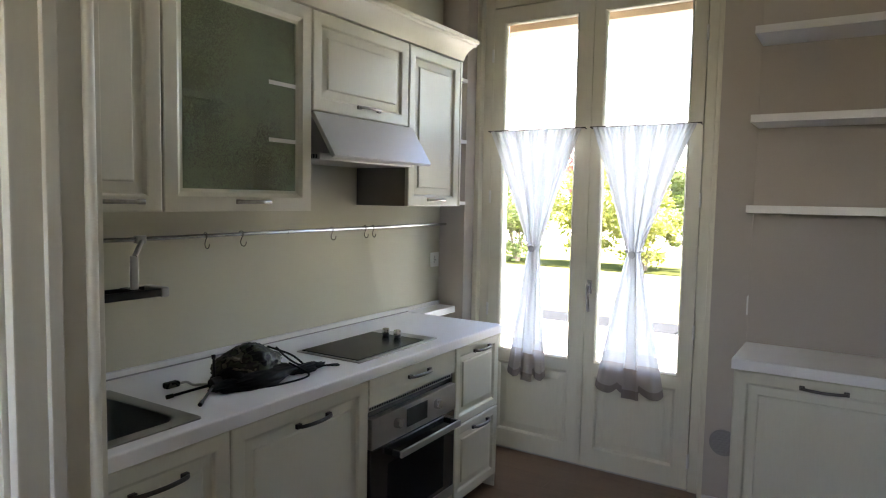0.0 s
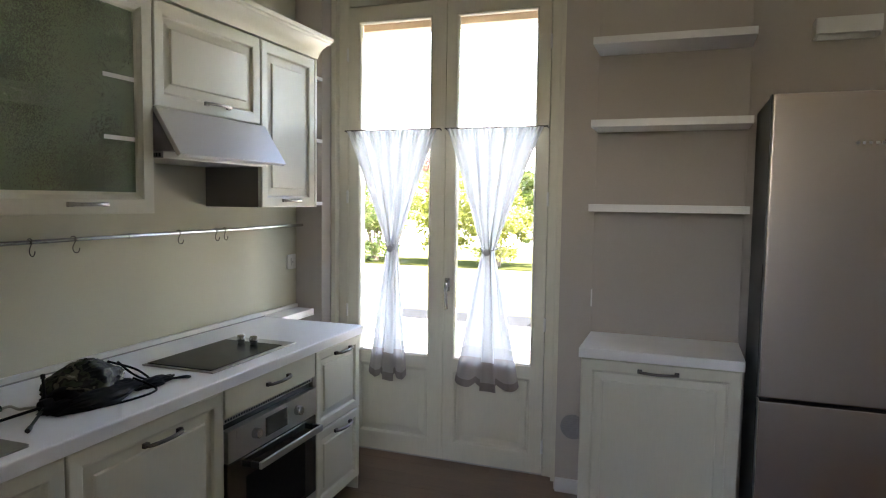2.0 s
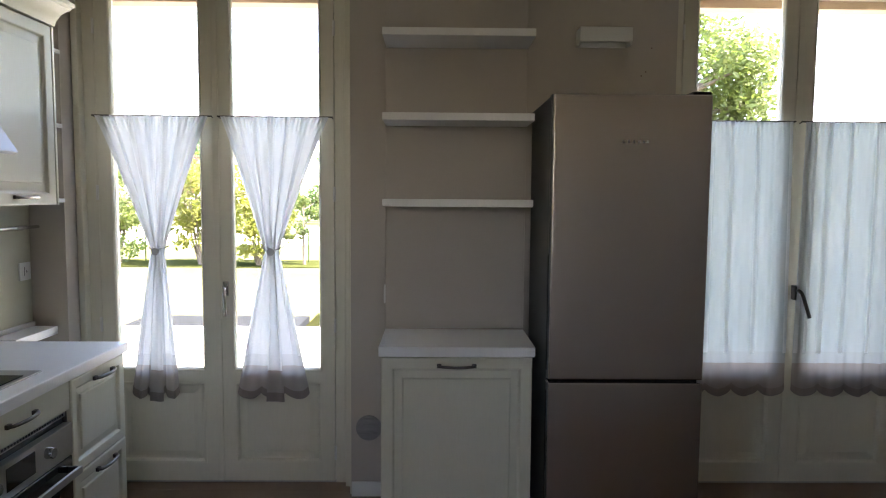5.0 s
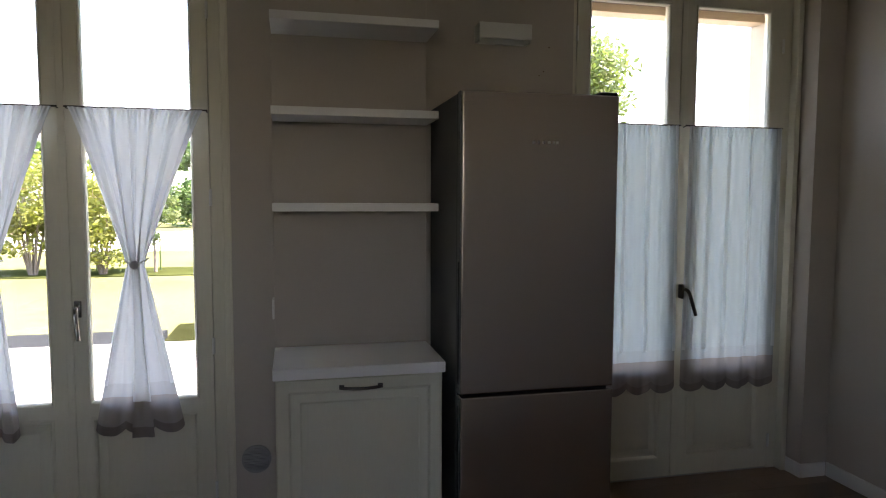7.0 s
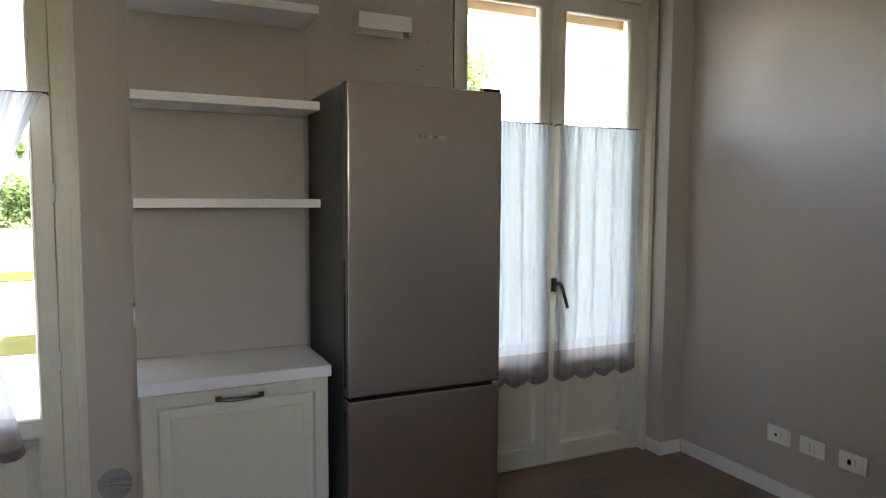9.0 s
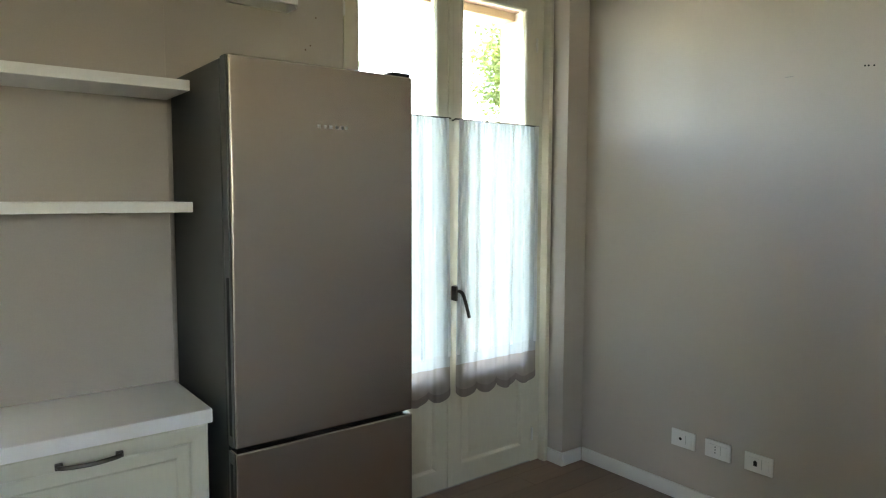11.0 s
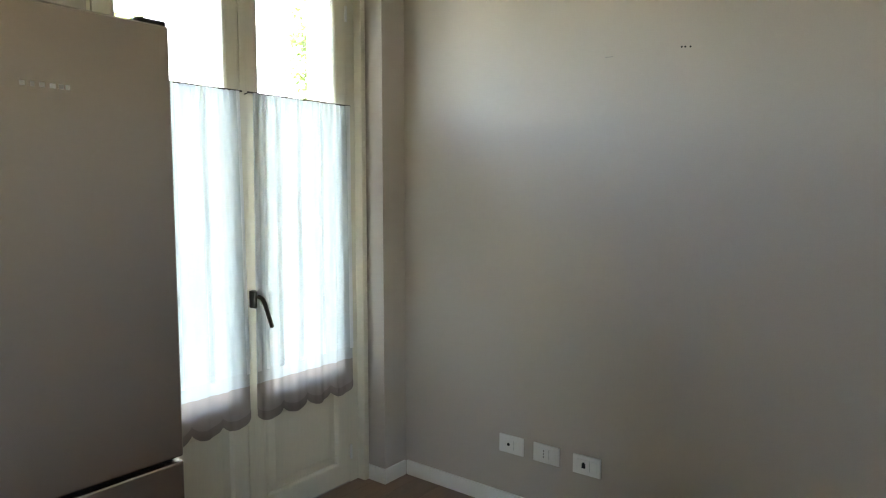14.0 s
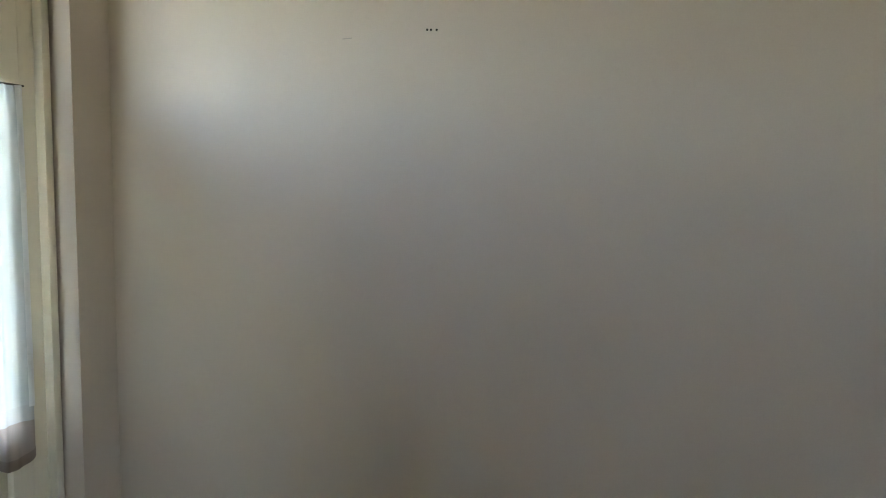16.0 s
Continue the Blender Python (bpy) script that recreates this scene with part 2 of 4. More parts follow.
_l.new(_t.outputs[0], _n["Principled BSDF"].inputs["Tangent"])
_n["Principled BSDF"].inputs["Anisotropic"].default_value = 0.45
_n["Principled BSDF"].inputs["Anisotropic Rotation"].default_value = 0.25
GLASS = clear_glass("window_glass")
CAMO = surface("camouflage_fabric", (0.11, 0.125, 0.07), 0.55, fine=22, stain=8, vary=0.85, bump=0.05)
_n, _l = CAMO.node_tree.nodes, CAMO.node_tree.links
_v, _r, _c = _n.new("ShaderNodeTexNoise"), _n.new("ShaderNodeValToRGB"), _n.new("ShaderNodeTexCoord")
_v.inputs["Scale"].default_value, _v.inputs["Detail"].default_value = 17, 2.5
_n["Principled BSDF"].inputs["Specular IOR Level"].default_value = 0.2
_r.color_ramp.interpolation = 'CONSTANT'
for _p, _k in ((0.0, (0.010, 0.010, 0.009, 1)), (0.46, (0.045, 0.052, 0.030, 1)), (0.53, (0.022, 0.018, 0.013, 1)), (0.58, (0.13, 0.125, 0.085, 1)), (0.65, (0.30, 0.29, 0.23, 1))):
    _e = _r.color_ramp.elements.new(_p)
    _e.color = _k
_l.new(_c.outputs["Object"], _v.inputs["Vector"])
_l.new(_v.outputs["Fac"], _r.inputs[0])
_l.new(_r.outputs[0], _n["Principled BSDF"].inputs["Base Color"])
NYLON = surface("black_nylon", (0.006, 0.006, 0.006), 0.65, fine=120, stain=20, vary=0.3, bump=0.03, spec=0.12)
DARK = surface("dark_slot", (0.01, 0.01, 0.01), 0.7)
GRASS = surface("lawn", (0.094, 0.097, 0.042), 0.95, fine=9, stain=0.35, vary=0.35, bump=0.3, spec=0.0)
PAVING = surface("pale_paving", (0.42, 0.40, 0.37), 0.85, fine=40, stain=1.2, vary=0.12, bump=0.05)
GRAVEL = surface("pale_gravel", (0.50, 0.47, 0.42), 0.95, fine=60, stain=0.6, vary=0.15, bump=0.2, spec=0.1)
# grass under the shrubs, with their shadow mixed into the colour
SHADEGRASS = surface("shrub_shade_grass", (0.028, 0.033, 0.011), 0.95, fine=12, stain=2, vary=0.5, bump=0.3, spec=0.0)
BARK = surface("bark", (0.11, 0.085, 0.065), 0.9, fine=30, stain=6, vary=0.3, bump=0.2)
LEAFG = leaf("green_leaves", (0.098, 0.12, 0.038))
LEAFY = leaf("yellow_green_leaves", (0.155, 0.155, 0.032))
LEAFD = leaf("dark_green_leaves", (0.07, 0.11, 0.035))
LEAFR = leaf("red_leaves", (0.14, 0.045, 0.045))

# ---- structure ----
XW, XE, YN, YP, YS, TOPZ = -1.686, 2.676, 3.131, 0.61, -2.6, 2.75
YO = 3.62
WEST = Matrix.Translation((XW, YN, 0)) @ Matrix.Rotation(radians(0.0), 4, 'Z') @ Matrix.Translation((-XW, -YN, 0))
BASE = Matrix.Translation((0, -0.012, 0)) @ Matrix.Translation((XW, YN, 0)) @ Matrix.Rotation(radians(0.7), 4, 'Z') @ Matrix.Translation((-XW, -YN, 0))
OPEN = ((-1.526, -0.232), (1.237, 2.523))

bm = bmesh.new()
for a, b in ((-2.1, OPEN[0][0]), (OPEN[0][1], OPEN[1][0]), (OPEN[1][1], 3.0)):
    box(a, b, YN, YO, -0.1, 2.5, bm=bm)
box(-2.1, 3.0, YN, YO, 2.5, 3.0, bm=bm)
solid("wall_north", bm, WALL, "taupe painted wall with two tall door openings", "wall", "structure", smooth=False)
solid("wall_west", box(XW - 0.2, XW, -0.2, YN - 0.002, -0.1, TOPZ + 0.1), KHAKI, "khaki painted wall behind the kitchen units", "wall", "structure", smooth=False, turn=WEST)
bm = box(XE, XE + 0.2, YS, YN, -0.1, TOPZ + 0.1)
solid("wall_east", bm, WALL, "plain taupe painted wall with small nail marks", "wall", "structure", smooth=False)
bm = box(-2.0, -0.77, 0.49, YP, -0.1, TOPZ)
box(-0.77, 0.72, 0.49, YP, 2.25, TOPZ, bm=bm)
box(0.72, XE, 0.49, YP, -0.1, TOPZ, bm=bm)
solid("wall_partition", bm, WALL, "taupe painted partition with a wide opening", "wall", "structure", smooth=False)
# opening behind the camera is invented, sized to send light through the partition
bm = box(-2.0, -0.4, YS - 0.2, YS, -0.1, TOPZ + 0.1)
box(-0.4, 0.4, YS - 0.2, YS, 2.2, TOPZ + 0.1, bm=bm)
box(-0.4, 0.4, YS - 0.2, YS, -0.1, 1.45, bm=bm)
box(0.4, XE + 0.2, YS - 0.2, YS, -0.1, TOPZ + 0.1, bm=bm)
solid("wall_south", bm, WALL, "plain painted wall with an added opening that lets in light", "wall", "structure", smooth=False)
# unseen west opening, added to brighten the east wall
bm = box(-2.1, -1.9, YS, -2.2, -0.1, TOPZ + 0.1)
box(-2.1, -1.9, -2.2, -1.2, -0.1, 1.1, bm=bm)
box(-2.1, -1.9, -2.2, -1.2, 2.1, TOPZ + 0.1, bm=bm)
box(-2.1, -1.9, -1.2, 0.49, -0.1, TOPZ + 0.1, bm=bm)
solid("wall_back_west", bm, WALL, "plain painted back wall with an invented opening for fill light", "wall", "structure", smooth=False)
solid("pillar", box(-0.065, 0.548, 3.02, YN, 0, TOPZ, bevel=0.003), WALL, "shallow taupe chimney breast behind the shelves", "wall", "structure")
solid("ceiling", box(-2.1, XE + 0.2, YS - 0.2, YN, TOPZ, TOPZ + 0.25), CEIL, "white painted ceiling", "ceiling", "structure", smooth=False)
# unseen slab; its long east overhang is added to keep sun out
solid("roof", box(-2.6, 4.3, YS - 0.8, 3.9, 3.0, 3.15), BRUSH, "low tiled roof slab above the rooms, overhang added to block sun", "roof", "structure", smooth=False)

# door lining of the wide opening
lining = thing("door_lining", -0.757, 0.55, 0, "white enamelled door lining with a stop and bead", "door frame", kind="structure")
part("lining_board", box(-0.77, -0.744, 0.478, 0.622, 0, 2.25, bevel=0.004), DOORW, lining)
part("stop", box(-0.746, -0.732, 0.525, 0.548, 0, 2.25, bevel=0.003), DOORW, lining)
part("bead", cyl((-0.7445, 0.600, 0), (-0.7445, 0.600, 2.25), 0.010), DOORW, lining)
part("casing", box(-0.86, -0.772, 0.47, 0.489, 0, 2.25, bevel=0.005), DOORW, lining)

# floor
solid("subfloor", box(-2.1, XE + 0.2, YS - 0.2, YO, -0.12, -0.006), SEAM, "dark joints under the planks", "floor", "structure", smooth=False)
floor = thing("floor", 0.5, 1.8, -0.006, "warm brown oak plank floor", "floor", kind="structure")

# baseboards
bm = box(XE - 0.012, XE, YP, YN - 0.012, 0, 0.072, bevel=0.003)
box(OPEN[1][1], XE - 0.0125, YN - 0.012, YN, 0, 0.072, bevel=0.003, bm=bm)
box(OPEN[1][1] - 0.012, OPEN[1][1], YN - 0.012, 3.268, 0, 0.072, bevel=0.003, bm=bm)
solid("baseboard_east", bm, TRIM, "white painted baseboard along the plain wall", "baseboard", "structure")
solid("baseboard_north", box(OPEN[0][1] + 0.002, -0.067, YN - 0.012, YN, 0, 0.07, bevel=0.003), TRIM, "short white painted baseboard", "baseboard", "structure")


def raised(bm, o, u, v, n, w, h, steps, back):
    """A moulded front: nested rectangles of given inset and height above the plane, from the corner o along u and v."""
    o, u, v, n = Vector(o), Vector(u), Vector(v), Vector(n)
    rings = []
    for inset, up in [(0, -back)] + list(steps):
        rings.append([bm.verts.new(o + u * a + v * b + n * up) for a, b in ((inset, inset), (w - inset, inset), (w - inset, h - inset), (inset, h - inset))])
    for p, q in zip(rings, rings[1:]):
        for j in range(4):
            bm.faces.new((p[j], p[(j + 1) % 4], q[(j + 1) % 4], q[j]))
    bm.faces.new(rings[0][::-1])
    return rings[-1]


FRONT = ((0, -0.004), (0.003, -0.001), (0.006, 0), (0.043, -0.002), (0.047, -0.004), (0.051, -0.013), (0.056, -0.0145), (0.084, -0.011), (0.087, -0.005), (0.090, -0.004))
SMALL = ((0, -0.004), (0.003, -0.001), (0.006, 0), (0.036, -0.002), (0.039, -0.004), (0.043, -0.013), (0.048, -0.0145), (0.070, -0.011), (0.073, -0.005), (0.076, -0.004))


def front(y0, y1, z0, z1, x, steps=FRONT):
    bm = bmesh.new()
    last = raised(bm, (x, y0, z0), (0, 1, 0), (0, 0, 1), (1, 0, 0), y1 - y0, z1 - z0, steps, 0.019)
    bm.faces.new(last)
    return bm


def bow(x, y0, y1, z, out=0.028, w=0.0075):
    """A bowed bar handle with flat feet, along y on a front facing +x."""
    m = (y0 + y1) / 2
    bm = tube(((x + 0.004, y0 + 0.008, z), (x + out * 0.7, y0 + 0.016, z), (x + out, m, z), (x + out * 0.7, y1 - 0.016, z), (x + 0.004, y1 - 0.008, z)), w * 0.8)
    box(x - 0.001, x + 0.012, y0, y0 + 0.02, z - w, z + w, bevel=0.002, bm=bm)
    box(x - 0.001, x + 0.012, y1 - 0.02, y1, z - w, z + w, bevel=0.002, bm=bm)
    return bm


# ---- french doors ----
Y0 = 3.269


def french_door(name, xc, label, lever_turn):
    d = thing(name, xc, Y0 + 0.03, 0, label, "french door", kind="structure")
    a, b = xc - 0.643, xc + 0.643
    bm = box(a + 0.001, xc - 0.558, Y0 + 0.004, Y0 + 0.075, 0, 2.5, bevel=0.004)
    box(xc + 0.558, b - 0.001, Y0 + 0.004, Y0 + 0.075, 0, 2.5, bevel=0.004, bm=bm)
    box(xc - 0.559, xc + 0.559, Y0 + 0.004, Y0 + 0.075, 2.44, 2.499, bevel=0.004, bm=bm)
    for s in (-1, 1):
        box(min(xc + s * 0.540, b * (s > 0) + a * (s < 0)), max(xc + s * 0.540, b * (s > 0) + a * (s < 0)), Y0 + 0.0755, Y0 + 0.10, 0, 2.5, bm=bm)
    box(xc - 0.5395, xc + 0.5395, Y0 + 0.0755, Y0 + 0.10, 2.42, 2.499, bm=bm)
    box(xc - 0.012, xc + 0.012, Y0 + 0.0565, Y0 + 0.0645, 0.012, 2.435, bm=bm)
    part("door_frame", bm, DOORW, d)
    part("casing_strip", box(a + 0.0015, a + 0.032, Y0 - 0.045, Y0 + 0.0035, 0, 2.499, bevel=0.006), DOORW, d)
    part("casing_strip", box(b - 0.032, b - 0.0015, Y0 - 0.045, Y0 + 0.0035, 0, 2.499, bevel=0.006), DOORW, d)
    part("threshold", box(xc - 0.558, xc + 0.558, Y0 + 0.01, Y0 + 0.2, -0.004, 0.009, bevel=0.002), PAVING, d)
    for side in (-1, 1):
        x0, x1 = (xc - 0.555, xc - 0.0015) if side < 0 else (xc + 0.0015, xc + 0.555)
        p0, p1 = (x0 + 0.063, x1 - 0.068) if side < 0 else (x0 + 0.068, x1 - 0.063)
        bm = bmesh.new()
        for q in ((x0, p0, 0.012, 2.435), (p1, x1, 0.012, 2.435), (p0, p1, 0.012, 0.100), (p0, p1, 0.505, 0.563), (p0, p1, 2.355, 2.435)):
            box(q[0], q[1], Y0, Y0 + 0.056, q[2], q[3], bm=bm)
        leafob = part("leaf", bm, DOORW, d, smooth=False)
        bm = bmesh.new()
        last = raised(bm, (p0, Y0 + 0.001, 0.100), (1, 0, 0), (0, 0, 1), (0, -1, 0), p1 - p0, 0.405, ((0, 0.004), (0.010, 0.003), (0.016, -0.004), (0.020, -0.014), (0.030, -0.014), (0.055, -0.008), (0.058, -0.007)), 0.05)
        bm.faces.new(last)
        part("panel", bm, DOORW, leafob, smooth=False)
        bm = bmesh.new()
        raised(bm, (p0 - 0.004, Y0 - 0.003, 0.559), (1, 0, 0), (0, 0, 1), (0, -1, 0), p1 - p0 + 0.008, 1.800, ((0, -0.004), (0.004, 0.002), (0.012, -0.004), (0.016, -0.022)), 0.026)
        bm.faces.ensure_lookup_table()
        bmesh.ops.delete(bm, geom=[f for f in bm.faces if len(f.verts) == 4 and f.calc_area() > 0.5], context='FACES')
        part("glazing_bead", bm, DOORW, leafob, smooth=False)
        pane = part("pane", box(p0 + 0.002, p1 - 0.002, Y0 + 0.026, Y0 + 0.032, 0.565, 2.353), GLASS, leafob, smooth=False)
        pane.visible_shadow = False
        for z in (0.12, 0.75, 1.38, 2.15):
            hx = x0 - 0.003 if side < 0 else x1 + 0.003
            part("hinge", cyl((hx, Y0 - 0.006, z), (hx, Y0 - 0.006, z + 0.07), 0.006, bevel=0.002), TRIM, leafob)
        if side > 0:
            part("cover_strip", box(x0 - 0.016, x0 + 0.014, Y0 - 0.009, Y0 - 0.0005, 0.014, 2.433, bevel=0.004), DOORW, leafob)
            hx = x0 + (0.034 if lever_turn < 5 else 0.017)
            yf = Y0 if lever_turn < 5 else Y0 - 0.036      # the second door's handle stands out past its curtain
            part("handle_plate", box(hx - 0.014, hx + 0.014, yf - 0.009, Y0 + 0.001, 0.925, 0.995, bevel=0.004), CHROME if lever_turn < 5 else PEWTER, leafob)
            s, c = math.sin(radians(lever_turn)), math.cos(radians(lever_turn))
            bm = tube(((hx, yf - 0.008, 0.972), (hx, yf - 0.03, 0.970), (hx + 0.02 * s, yf - 0.04, 0.970 - 0.02 * c), (hx + 0.075 * s, yf - 0.036, 0.970 - 0.075 * c), (hx + 0.135 * s, yf - 0.03, 0.970 - 0.135 * c)), 0.0085)
            part("lever", bm, CHROME if lever_turn < 5 else PEWTER, leafob)
    return d


french_door("door_1", -0.883, "cream enamelled glazed double door, closed, in its reveal", 2)
part("reveal_lining", box(-0.2405, -0.2325, YN + 0.012, 3.222, 0, 2.499, bevel=0.003), DOORW, bpy.data.objects["door_1"])
french_door("door_2", 1.873, "cream enamelled glazed double door, closed, beside the fridge", 22)

# outer reveal: sills, lintels
for i, (a, b) in enumerate(OPEN):
    lin = thing("lintel", (a + b) / 2, 3.5, 2.38, "brown wooden lintel boards above the opening", "lintel", group="lintels over the doors", kind="structure")
    part("outer_board", box(a, b, 3.52, 3.625, 2.37, 2.499, bevel=0.004), BEIGEW, lin)
    part("inner_board", box(a, b, 3.43, 3.518, 2.41, 2.499, bevel=0.004), BRUSH, lin)
    part("head_board", box(a, b, 3.35, 3.428, 2.40, 2.498, bevel=0.004), TRIM, lin)
    for s, x in ((1, a), (-1, b)):
        solid("outer_jamb", box(min(x, x + s * 0.012), max(x, x + s * 0.012), 3.345, YO + 0.006, 0.0, 2.369, bevel=0.003), PLASTER, "cream plastered outer jamb", "jamb", "structure")
eave = thing("eave", 0.5, 4.1, 2.6, "brown stained wooden eave with rafters", "eave", kind="structure")
part("boarding", box(-2.6, 3.6, YO, 4.05, 2.78, 2.81), BRUSH, eave)
for k in range(9):
    part("rafter", box(-2.4 + k * 0.72, -2.31 + k * 0.72, YO, 4.04, 2.69, 2.779, bevel=0.006), BRUSH, eave)


# ---- curtains ----
def curtain(name, top, bottom, knot, ztop, zbot, label, group, mat, folds):
    y = Y0 - 0.040
    c = thing(name, (top[0] + top[1]) / 2, y, zbot, label, "curtain", group)
    hem_z = zbot + 0.165

    def edge(z, k):
        if not knot:
            return top[k] + (bottom[k] - top[k]) * (ztop - z) / (ztop - zbot)
        kx, kz, kw = knot
        side = kx + (kw if k else -kw)
        if z >= kz:
            s = (ztop - z) / (ztop - kz)
            return top[k] + (side - top[k]) * (s ** 0.92)
        s = (kz - z) / (kz - zbot)
        return side + (bottom[k] - side) * (s ** 0.95)

    def sheet(z_of, nu, nv, dy, u0=0.0, u1=1.0):
        bm = bmesh.new()
        rows = []
        for j in range(nv + 1):
            row = []
            for i in range(nu + 1):
                u = u0 + (u1 - u0) * i / nu
                z = z_of(u, j / nv)
                e0, e1 = edge(z, 0), edge(z, 1)
                full = top[1] - top[0]
                tight = 1 - (e1 - e0) / full
                wob = 0.35 * noise.noise(Vector((u * 2.3 + top[0] * 7, z * 0.9, 1.7)))
                if knot:
                    amp = 0.004 + 0.013 * max(0, tight) if z > knot[1] + 0.03 else 0.003 + 0.004 * max(0, tight)
                else:
                    amp = 0.0035 + 0.006 * max(0.0, noise.noise(Vector((u * 3.1, 3.0, top[0] * 3))))
                ph = 2 * math.pi * folds * (u + 0.06 * wob) + top[0] * 9
                dyy = amp * (math.sin(ph) + 0.45 * math.sin(2.3 * ph + 1.1) + (0.0 if knot and z < knot[1] else 0.12 if knot else 0.03) * math.sin(4.1 * ph))
                gather = 0.004 * math.sin(2 * math.pi * 22 * u) * max(0, 1 - (ztop - z) / 0.10)
                dxx = 0.010 * tight * math.sin(ph * 1.7 + 2)
                row.append(bm.verts.new((e0 + (e1 - e0) * u + dxx * (u * (1 - u) * 4), y + dy + max(-0.03, min(0.022, dyy + gather)), z)))
            rows.append(row)
        for p, q in zip(rows, rows[1:]):
            for i in range(nu):
                bm.faces.new((p[i], p[i + 1], q[i + 1], q[i]))
        return bm

    scal = 3 if knot else 4
    low = lambda u: zbot + 0.034 * (1 - abs(math.sin(math.pi * scal * u)) ** 0.7)
    low2 = lambda u: zbot + 0.030 + 0.030 * (1 - abs(math.sin(math.pi * scal * u)) ** 0.7)
    part("sheer", sheet(lambda u, s: ztop - (ztop - hem_z - 0.055) * s, 110, 46, 0.0), mat, c)
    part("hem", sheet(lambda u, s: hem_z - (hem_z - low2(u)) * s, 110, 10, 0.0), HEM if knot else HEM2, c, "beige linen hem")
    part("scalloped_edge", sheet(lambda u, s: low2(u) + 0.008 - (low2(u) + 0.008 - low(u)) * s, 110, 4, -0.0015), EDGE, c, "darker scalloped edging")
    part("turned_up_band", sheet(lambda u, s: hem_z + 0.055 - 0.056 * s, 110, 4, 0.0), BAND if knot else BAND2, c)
    # folds where the gathered cloth lies double
    for u0, u1 in (((0.0, 0.045), (0.13, 0.17), (0.27, 0.33), (0.43, 0.50), (0.61, 0.65), (0.76, 0.83), (0.955, 1.0)) if knot else ((0.0, 0.035), (0.09, 0.115), (0.20, 0.26), (0.41, 0.45), (0.66, 0.70), (0.965, 1.0))):
        end = knot[1] + 0.02 if knot else hem_z + 0.05
        part("gathered_fold", sheet(lambda u, s: ztop - (ztop - end) * s, 8, 40, -0.007, u0, u1), VEIL, c)
    if knot:
        u0, u1 = 0.40, 0.66
        part("front_fold", sheet(lambda u, s: knot[1] - 0.01 - (knot[1] - 0.01 - hem_z + 0.022) * s, 24, 24, -0.013, u0, u1), VEIL, c)
        for a, b in ((0.0, 0.06), (0.94, 1.0)):
            part("gathered_fold", sheet(lambda u, s: knot[1] - 0.02 - (knot[1] - 0.02 - hem_z - 0.05) * s, 6, 24, -0.007, a, b), VEIL, c)
        part("hem", sheet(lambda u, s: hem_z - 0.022 - (hem_z - 0.022 - zbot - 0.028) * s, 24, 8, -0.013, u0, u1), HEM, c, "beige linen hem")
        part("scalloped_edge", sheet(lambda u, s: zbot + 0.036 - 0.044 * s, 24, 4, -0.0145, u0, u1), EDGE, c, "darker scalloped edging")
    part("rod", cyl((top[0] - 0.018, y + 0.004, ztop + 0.002), (top[1] + 0.018, y + 0.004, ztop + 0.002), 0.0035, seg=10), PEWTER, c)
    for x in (top[0] - 0.014, top[1] + 0.014):
        part("rod_hook", tube(((x, y + 0.004, ztop + 0.004), (x, y + 0.02, ztop - 0.002), (x, Y0, ztop - 0.002)), 0.0025, seg=6), PEWTER, c)
    if knot:
        kx, kz, kw = knot
        part("tie_band", tube(((kx - kw - 0.012, y + 0.018, kz + 0.018), (kx - kw, y - 0.022, kz + 0.010), (kx, y - 0.030, kz - 0.002), (kx + kw, y - 0.022, kz + 0.010), (kx + kw + 0.012, y + 0.018, kz + 0.018)), 0.004, seg=6), mat, c)
        part("button", cyl((kx, y - 0.030, kz - 0.004), (kx, y - 0.042, kz - 0.004), 0.018, bevel=0.004), BUTTON, c, "round grey button")
    return c


TIED, PLAIN = "tied curtains on the first door", "straight curtains on the second door"
curtain("curtain", (-1.425, -0.905), (-1.292, -1.060), (-1.149, 1.147, 0.030), 1.77, 0.432, "white sheer curtain tied in the middle, with beige hem", TIED, SHEER, 3)
curtain("curtain", (-0.845, -0.345), (-0.792, -0.436), (-0.615, 1.147, 0.032), 1.77, 0.432, "white sheer curtain tied in the middle, with beige hem", TIED, SHEER, 3)
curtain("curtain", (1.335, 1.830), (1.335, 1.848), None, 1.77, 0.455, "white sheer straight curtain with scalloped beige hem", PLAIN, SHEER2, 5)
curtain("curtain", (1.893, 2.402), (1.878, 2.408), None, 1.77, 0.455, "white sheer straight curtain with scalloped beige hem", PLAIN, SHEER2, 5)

# ---- kitchen run along the west wall ----
XF, XC, ZT = -1.128, -1.148, 0.803      # fronts, carcasses, worktop height
ROW = "base units of the kitchen run"


def base_unit(name, y0, y1, label, high=0.760):
    u = thing(name, (XW + XC) / 2, (y0 + y1) / 2, 0, label, "kitchen cabinet", ROW, turn=BASE)
    part("carcass", box(XW + 0.03, XC, y0 + 0.001, y1 - 0.001, 0.066, high), TAUPE, u, smooth=False)
    part("plinth", box(XW + 0.1, XC - 0.05, y0 + 0.001, y1 - 0.001, 0.0, 0.065), CAB, u, smooth=False)
    return u


u = base_unit("sink_cabinet", 0.625, 1.186, "cream cabinet with a raised panel door under the sink", 0.60)
d = part("door", front(0.63, 1.184, 0.07, 0.757, XF), CAB, u, smooth=False)
part("handle", bow(XF, 0.88, 1.045, 0.684), PEWTER, d, "dark pewter bow handle")
u = base_unit("base_cabinet", 1.188, 1.796, "cream cabinet with a raised panel door below the worktop")
